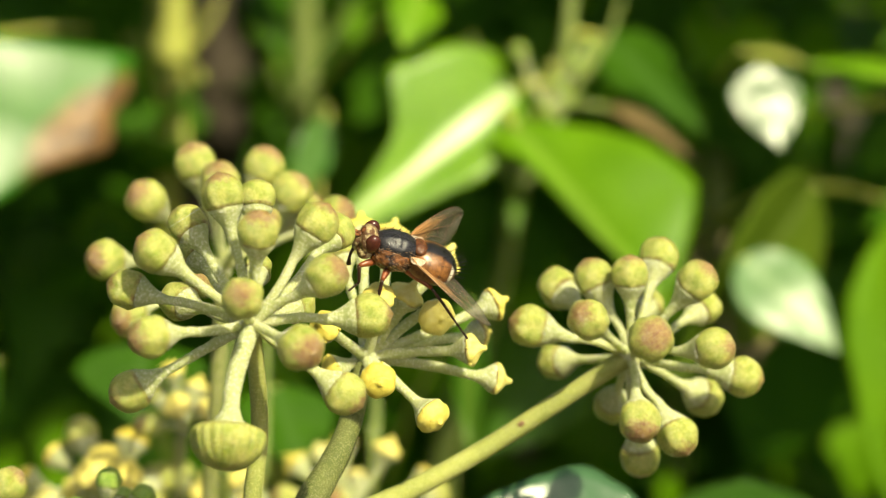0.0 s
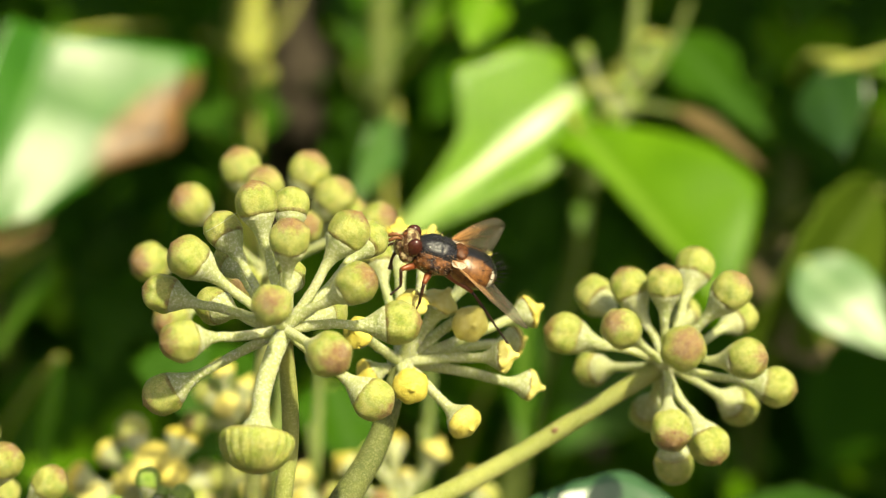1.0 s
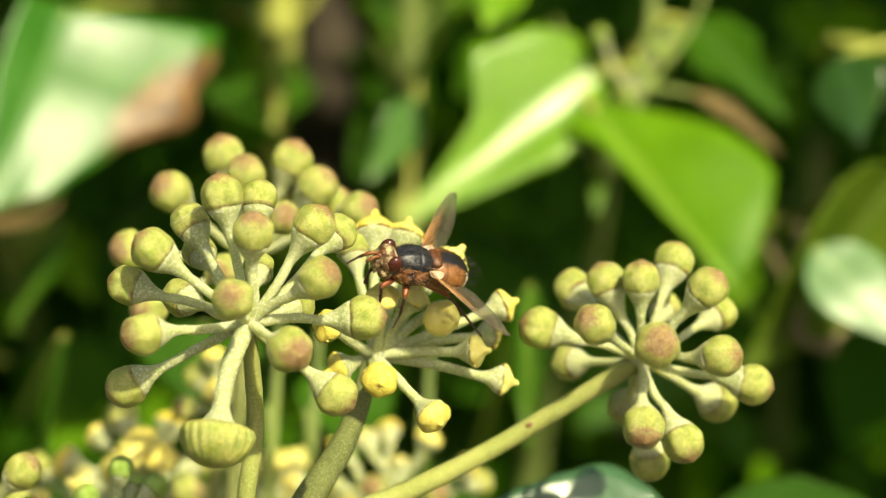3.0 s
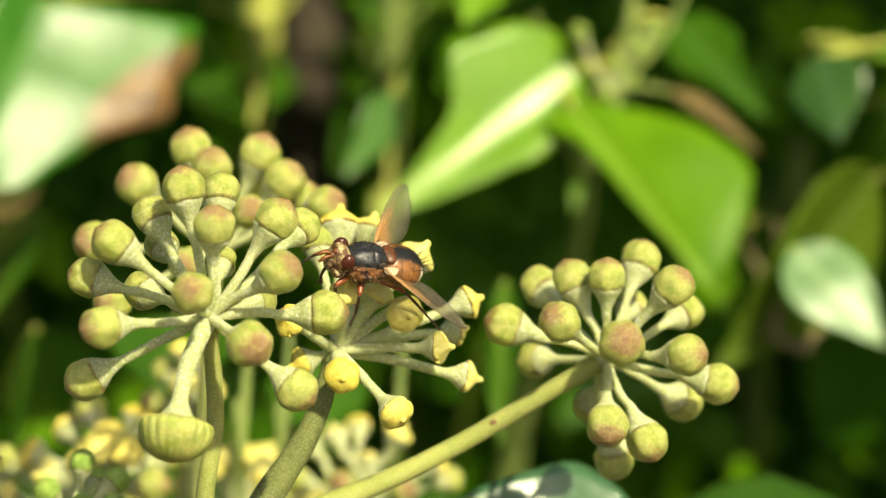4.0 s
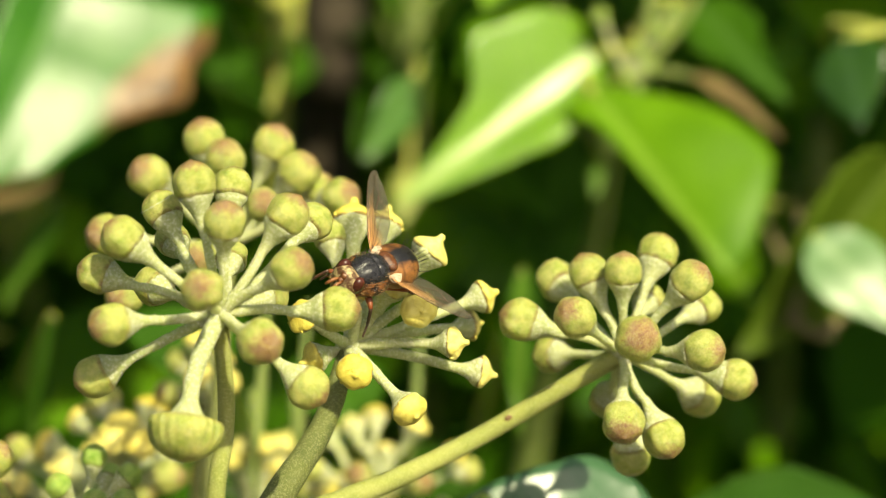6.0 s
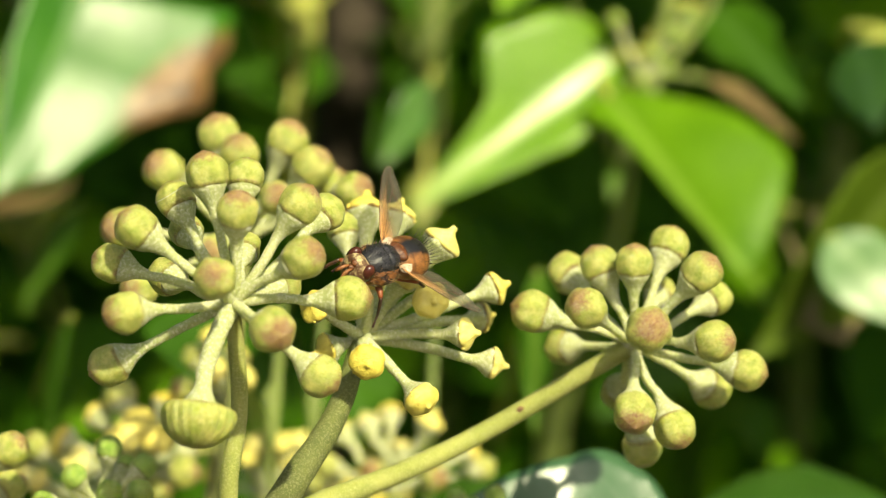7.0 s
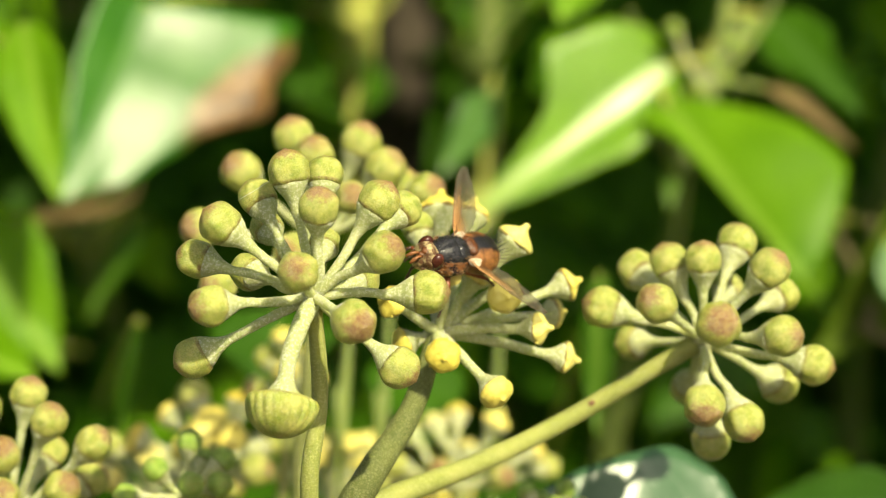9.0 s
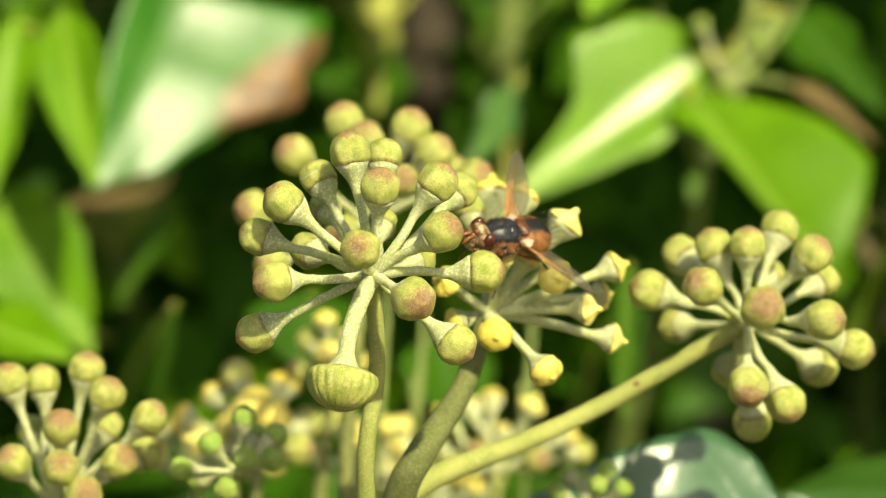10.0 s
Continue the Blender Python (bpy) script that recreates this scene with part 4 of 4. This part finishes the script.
def make_wing():
    """Smoky clear membrane, amber at the root."""
    m, N, L, B = nodes_of("fly_wing")
    v, raw, xyz, rnd = place_nodes(N, L)
    n = grain(N, L, v, 500, 3)
    reach = calc(N, L, "ADD", calc(N, L, "MULTIPLY", xyz[0], 84), calc(N, L, "MULTIPLY", calc(N, L, "ABSOLUTE", xyz[1]), 190))
    root = ramp(N, L, calc(N, L, "ADD", reach, calc(N, L, "MULTIPLY", n, 0.35)), [(0.32, (1, 1, 1)), (0.95, (0, 0, 0))])
    L.new(blend(N, L, root, (0.12, 0.108, 0.078), (0.60, 0.30, 0.10)), B.inputs["Base Color"])
    B.inputs["Roughness"].default_value = 0.46
    B.inputs["Specular IOR Level"].default_value = 0.4
    a = N.new("ShaderNodeMapRange")
    a.inputs[3].default_value, a.inputs[4].default_value = 0.42, 0.93
    L.new(root, a.inputs[0])
    L.new(a.outputs[0], B.inputs["Alpha"])
    relief(N, L, B, n, 0.3, 0.0002)
    return m


ABDOMEN = make_abdomen()
WING = make_wing()
VEIN = make_plain("fly_wing_vein", (0.07, 0.036, 0.016), (0.14, 0.07, 0.03), 900, 0.5, 0.1, 0.0001)

FLIGHT = [
    (0, (17.17, 12.44, 8.45), (-0.951, -0.183, 0.249), (0.308, -0.636, 0.708)),
    (1, (18.11, 12.35, 8.83), (-0.946, -0.208, 0.248), (0.324, -0.588, 0.741)),
    (2, (18.78, 12.46, 8.32), (-0.933, -0.285, 0.221), (0.351, -0.579, 0.736)),
    (2.5, (19.04, 12.56, 7.25), (-0.895, -0.432, 0.106), (0.389, -0.644, 0.658)),
    (4, (17.50, 12.64, 6.63), (-0.888, -0.460, 0.008), (0.345, -0.654, 0.673)),
    (4.5, (17.45, 12.75, 6.15), (-0.884, -0.464, -0.059), (0.336, -0.718, 0.609)),
    (5.2, (16.86, 12.84, 5.24), (-0.785, -0.589, -0.193), (0.383, -0.706, 0.595)),
    (6, (16.32, 12.93, 4.58), (-0.727, -0.624, -0.286), (0.373, -0.708, 0.599)),
    (7.5, (16.10, 12.84, 4.80), (-0.745, -0.634, -0.206), (0.389, -0.664, 0.639)),
    (8.5, (15.78, 12.81, 5.08), (-0.771, -0.619, -0.152), (0.421, -0.674, 0.607)),
    (9.5, (15.32, 12.77, 5.27), (-0.790, -0.597, -0.139), (0.381, -0.655, 0.653)),
    (10, (15.32, 12.79, 5.20), (-0.805, -0.576, -0.141), (0.350, -0.654, 0.671)),
]
NEAR = (-0.36, -0.08, 0.93)
FAR = [(0, (-0.68, 0.57, 0.46)), (2.0, (-0.68, 0.57, 0.46)), (4.5, (-0.42, 0.34, 0.85)), (10, (-0.42, 0.34, 0.85))]
LEFT = [(0, (-0.875, 0.360, -0.324)), (1, (-0.881, 0.279, -0.383)), (2, (-0.881, 0.325, -0.345)), (2.5, (-0.783, 0.569, -0.251)), (4.5, (-0.785, 0.570, -0.244)), (5.2, (-0.784, 0.578, -0.227)), (6, (-0.741, 0.610, -0.280)), (7.5, (-0.741, 0.609, -0.283)), (8.5, (-0.763, 0.590, -0.266)), (9.5, (-0.703, 0.662, -0.260)), (10, (-0.735, 0.608, -0.300))]
RIGHT = [(0, (-0.618, -0.782, -0.077)), (1, (-0.651, -0.753, -0.097)), (2, (-0.655, -0.754, -0.052)), (2.5, (-0.632, -0.775, 0.005)), (4, (-0.576, -0.816, 0.054)), (4.5, (-0.573, -0.819, 0.015)), (5.2, (-0.560, -0.826, 0.064)), (6, (-0.583, -0.808, 0.080)), (7.5, (-0.600, -0.795, 0.090)), (8.5, (-0.566, -0.824, 0.020)), (9.5, (-0.569, -0.818, 0.082)), (10, (-0.562, -0.822, 0.096))]


def hair(bm, root, way, length, thick, bend=0.2):
    root, way = Vector(root), Vector(way).normalized()
    tip = root + way * length + Vector((-bend, 0, -bend * 0.4)) * length
    pts = curve(root - way * 0.05, root + way * length * 0.55, tip, 3)
    sweep(bm, [p * MM for p in pts], [thick * MM * k for k in (1, 0.8, 0.5, 0.12)], 4)


def shell(bm, centre, size, seed, bumpy=0.04, seg=28, rings=18):
    for v in ellipsoid(bm, Vector(centre) * MM, [s * MM for s in size], seg, rings):
        d = (v.co - Vector(centre) * MM)
        v.co = Vector(centre) * MM + d * (1 + bumpy * noise.noise(d * 900 + Vector((seed, 0, 0))))


def on_shell(centre, size, r, up_only=True):
    while True:
        d = Vector((r.gauss(0, 1), r.gauss(0, 1), r.gauss(0, 1))).normalized()
        if d.z > -0.25 or not up_only:
            p = Vector((centre[0] + d.x * size[0], centre[1] + d.y * size[1], centre[2] + d.z * size[2]))
            return p, Vector((d.x / size[0], d.y / size[1], d.z / size[2])).normalized()


def wing_bm(side):
    """A membrane along +x; its leading edge lies towards +y, or towards -y for the other wing."""
    prof = ((0.0, 0.25, -0.4), (0.5, 0.5, -1.1), (1.4, 0.7, -2.0), (2.8, 0.9, -3.2), (4.2, 1.0, -3.8), (5.6, 1.02, -4.1), (7.0, 0.98, -4.05), (8.4, 0.82, -3.6), (9.6, 0.45, -2.8), (10.4, -0.1, -1.9), (10.8, -0.7, -1.1))
    bm = bmesh.new()
    rows = []
    for x, a, b in prof:
        row = []
        for j in range(7):
            s = j / 6
            y = a + (b - a) * s
            z = 0.16 * math.sin(s * 9) * (0.3 + x / 12) - 0.05 * s * x * 0.3 + 0.12 * noise.noise(Vector((x * 0.6, y, 3)))
            row.append(bm.verts.new(Vector((x * 1.16, y * side * 0.95, z)) * MM))
        rows.append(row)
    for a, b in zip(rows, rows[1:]):
        for j in range(6):
            bm.faces.new((a[j], b[j], b[j + 1], a[j + 1]) if side > 0 else (a[j + 1], b[j + 1], b[j], a[j]))
    bm.normal_update()
    bmesh.ops.solidify(bm, geom=bm.faces[:], thickness=0.02 * MM)
    return bm


def build_wing(parent, side):
    wing = part("wing", wing_bm(side), WING, parent, "smoky clear wing, amber at its root")
    lines = (
        ((0, 0.25), (2.8, 0.9), (5.6, 1.02), (8.4, 0.82), (10.4, -0.1)),
        ((0.2, 0.1), (3, 0.35), (6, 0.4), (9.3, 0.3)),
        ((0.3, 0.0), (3, -0.1), (6.5, -0.2), (9.0, -0.3), (10.7, -0.5)),
        ((0.4, -0.1), (3, -0.6), (6, -1.0), (8.2, -1.6), (9.0, -0.8), (10.6, -0.9)),
        ((0.5, -0.2), (2.5, -1.1), (5, -1.9), (7.2, -3.2)),
        ((5.4, -0.85), (5.6, -2.1)),
        ((7.6, -1.3), (7.0, -2.6), (6.4, -3.2)),
        ((0.4, -0.3), (1.5, -1.2), (2.6, -2.2)),
    )
    for pts in lines:
        bm = bmesh.new()
        pts = [Vector((x * 1.16, y * side * 0.95, 0.08)) * MM for x, y in pts]
        line = spline(pts, 4) if len(pts) > 2 else pts
        n = len(line)
        sweep(bm, line, [(0.042 - 0.024 * i / n) * MM for i in range(n)], 5)
        part("vein", bm, VEIN, wing)
    return wing


def build_leg(parent, hip, knee, ankle, foot, thick=0.42):
    hip, knee, ankle, foot = (Vector(p) for p in (hip, knee, ankle, foot))
    bm = bmesh.new()
    line = curve(hip, hip.lerp(knee, 0.5) + Vector((0, 0, 0.2)), knee, 6)
    sweep(bm, [p * MM for p in line], [thick * k * MM for k in (0.7, 1.0, 1.1, 1.05, 0.9, 0.75, 0.6)], 10)
    leg = part("leg", bm, LEG_RED, parent, "reddish brown bristly leg")
    bm = bmesh.new()
    line = curve(knee, knee.lerp(ankle, 0.5) + Vector((0, 0, 0.12)), ankle, 6)
    sweep(bm, [p * MM for p in line], [thick * k * MM for k in (0.55, 0.5, 0.5, 0.5, 0.48, 0.46, 0.4)], 8)
    r = random.Random(round(hip.x * 100 + hip.y * 10))
    for k in range(16):
        p = knee.lerp(ankle, r.uniform(0.05, 0.95))
        hair(bm, p, (r.uniform(-1, 1), r.uniform(-1, 1), r.uniform(-1, 0.4)), r.uniform(0.35, 0.7), 0.035, 0.05)
    part("tibia", bm, LEG_DARK, leg, "dark bristly lower leg")
    bm = bmesh.new()
    n = 5
    for k in range(n):
        a, b = ankle.lerp(foot, k / n), ankle.lerp(foot, (k + 0.9) / n)
        sweep(bm, [a * MM, a.lerp(b, 0.6) * MM, b * MM], [0.13 * MM, 0.16 * MM, 0.11 * MM], 7)
    part("tarsus", bm, LEG_DARK, leg)
    return leg


def build_fly():
    root = thing("fly", (0, 0, 1), "bristly brown and black fly with amber abdomen on the flowers", "fly")
    r = random.Random(4)
    bm = bmesh.new()
    shell(bm, (0.1, 0, -0.4), (3.15, 2.75, 2.05), 1, 0.12, 44, 30)
    thorax = part("thorax", bm, TAN, root, "orange-brown hairy thorax")
    bm = bmesh.new()
    shell(bm, (0.05, 0, 0.42), (2.95, 2.22, 1.85), 2, 0.03, 72, 44)
    for v in bm.verts:
        x, y = v.co.x / MM, v.co.y / MM
        if v.co.z > 0:
            v.co.z -= MM * (0.13 * math.exp(-((x + 0.3) / 0.16) ** 2) + 0.05 * math.cos(y * 4.2) * math.exp(-(y / 1.6) ** 2))
    part("back_shield", bm, BLACK, thorax, "black dusted back shield")
    bm = bmesh.new()
    shell(bm, (-2.75, 0, 1.2), (0.95, 1.5, 0.62), 3, 0.03)
    part("scutellum", bm, CHESTNUT, thorax, "chestnut shield behind the thorax")
    bm = bmesh.new()
    for k in range(520):
        p, d = on_shell((0.05, 0, -0.1), (3.05, 2.55, 2.25), r)
        hair(bm, p, d + Vector((-0.9, 0, 0)), r.uniform(0.2, 0.5), 0.013)
    for k in range(30):
        p, d = on_shell((-0.1, 0, 0.25), (2.9, 2.2, 1.95), r)
        hair(bm, p, d + Vector((-0.5, 0, 0)), r.uniform(0.8, 1.4), 0.034)
    part("thorax_bristles", bm, BRISTLE, thorax)
    bm = bmesh.new()
    for k in range(300):
        p, d = on_shell((0, 0, -0.3), (3.2, 2.8, 2.35), r)
        if abs(d.y) > 0.5:
            hair(bm, p, d + Vector((-0.9, 0, 0)), r.uniform(0.2, 0.42), 0.016)
    part("side_hairs", bm, GOLD_HAIR, thorax, "fine pale golden hairs")
    bm = bmesh.new()
    shell(bm, (0, 0, 0), (3.4, 2.95, 2.3), 5, 0.025, 44, 30)
    abdomen = part("abdomen", bm, ABDOMEN, root, "amber abdomen with a black stripe")
    abdomen.matrix_basis = Matrix.Translation(Vector((-4.7, 0, -0.75)) * MM) @ Matrix.Rotation(radians(-7), 4, "Y")
    bm = bmesh.new()
    for k in range(200):
        p, d = on_shell((0, 0, 0), (3.5, 2.95, 2.4), r)
        hair(bm, p, d * 0.6 + Vector((-1.0, 0, 0)), r.uniform(0.2, 0.45), 0.011)
    for row, count in ((-0.6, 7), (-2.1, 11), (-2.9, 12), (-3.25, 7)):
        ring = math.sqrt(max(0, 1 - (row / 3.5) ** 2))
        for k in range(count):
            a = math.pi * (k + r.uniform(0.2, 0.8)) / count
            d = Vector((row / 3.5, ring * math.cos(a), ring * math.sin(a)))
            p = Vector((row, d.y * 2.95, d.z * 2.4))
            hair(bm, p, Vector((-0.75, d.y, d.z + 0.35)), r.uniform(1.0, 1.9), 0.034, 0.1)
    part("abdomen_bristles", bm, BRISTLE, abdomen, "long black bristles round the tip")
    # head
    bm = bmesh.new()
    shell(bm, (3.55, 0, 0.5), (1.25, 2.05, 1.75), 7, 0.05, 32, 22)
    shell(bm, (4.25, 0, -0.15), (1.0, 1.15, 1.3), 8, 0.08, 24, 16)
    for s in (1, -1):
        shell(bm, (3.65, 1.15 * s, -0.55), (0.95, 0.85, 0.95), 12, 0.08, 18, 12)
    head = part("head", bm, FACE, root, "pale golden face")
    bm = bmesh.new()
    shell(bm, (3.6, 0, 1.42), (1.15, 0.78, 0.66), 9, 0.10, 18, 12)
    shell(bm, (4.55, 0, 0.95), (0.6, 0.5, 0.45), 13, 0.06, 16, 10)
    part("brow_band", bm, CHESTNUT, head, "dark brown band between the eyes")
    for s in (1, -1):
        bm = bmesh.new()
        shell(bm, (3.2, 1.42 * s, 0.98), (0.98, 0.80, 1.28), 10, 0.01)
        part("eye", bm, EYE, head, "dark red compound eye")
        bm = bmesh.new()
        sweep(bm, [Vector(p) * MM for p in ((4.7, 0.28 * s, 1.0), (5.4, 0.36 * s, 1.05), (5.9, 0.45 * s, 0.75), (6.35, 0.55 * s, 0.3))], [0.15 * MM, 0.2 * MM, 0.27 * MM, 0.15 * MM], 8)
        hair(bm, (5.7, 0.45 * s, 0.95), (0.7, 0.3 * s, 0.6), 1.6, 0.05, -0.1)
        part("antenna", bm, ORANGE, head, "short orange antenna with a bristle")
        bm = bmesh.new()
        shell(bm, (-2.6, 2.1 * s, 0.80), (0.95, 0.66, 0.13), 11, 0.35, 36, 18)
        for v in bm.verts:
            v.co.z += MM * (0.16 * noise.noise(v.co * 2200) - 0.25 * abs(v.co.y / MM - 2.1 * s))
        part("calypter", bm, CALYPTER, thorax, "cream scale at the wing root")
    bm = bmesh.new()
    for k in range(90):
        p, d = on_shell((3.55, 0, 0.5), (1.2, 1.9, 1.7), r, False)
        hair(bm, p, d + Vector((0.2, 0, 0.2)), r.uniform(0.3, 0.8), 0.03)
    part("head_bristles", bm, BRISTLE, head)
    bm = bmesh.new()
    sweep(bm, [Vector(p) * MM for p in curve((4.6, 0, -1.1), (5.0, 0, -2.2), (4.5, 0.1, -3.7), 6)], [0.3 * MM, 0.24 * MM, 0.2 * MM, 0.18 * MM, 0.18 * MM, 0.24 * MM, 0.34 * MM], 8)
    part("proboscis", bm, LEG_DARK, head, "dark proboscis reaching down")
    build_leg(root, (1.9, 1.1, -1.6), (3.9, 2.3, -1.9), (3.2, 2.7, -4.0), (4.0, 2.8, -5.6))
    build_leg(root, (1.9, -1.1, -1.6), (3.5, -2.7, -1.2), (4.9, -3.1, -2.6), (5.9, -3.3, -4.2))
    for s in (1, -1):
        build_leg(root, (0.2, 1.3 * s, -1.8), (0.9, 3.4 * s, -2.3), (0.6, 4.0 * s, -4.9), (0.9, 4.5 * s, -6.6))
        build_leg(root, (-1.6, 1.2 * s, -1.7), (-5.2, 3.1 * s, -2.0), (-9.0, 4.2 * s, -4.9), (-11.6, 4.7 * s, -7.0), 0.36)
    left, right = build_wing(root, -1), build_wing(root, 1)
    return root, left, right


build_setting()
build_stems()
umbel_front()
silk_thread()
umbel_middle()
umbel_side()
umbel_behind()
umbel_lower_left()
umbels_young()
umbels_far()
umbel_pale()
build_leaves()
sway_leaf = swaying_leaf()
build_foliage()
fly, wing_left, wing_right = build_fly()


def motions():
    axis = D(*(SWAY_TIP - SWAY_BASE))
    walk(sway_leaf, [(t, Matrix.Translation(P(*SWAY_BASE)) @ Matrix.Rotation(radians(42) * k, 4, axis)) for t, k in SWAY])
    walk(fly, [(t, PLAN @ stance(Vector(at) * MM, ahead, up)) for t, at, ahead, up in FLIGHT])
    walk(wing_left, [(t, stance(Vector((-1.7, 2.0, 0.9)) * MM, way, NEAR)) for t, way in LEFT])
    walk(wing_right, [(t, stance(Vector((-1.7, -2.0, 0.9)) * MM, way, [np.interp(t, [f[0] for f in FAR], [f[1][i] for f in FAR]) for i in range(3)])) for t, way in RIGHT])


motions()
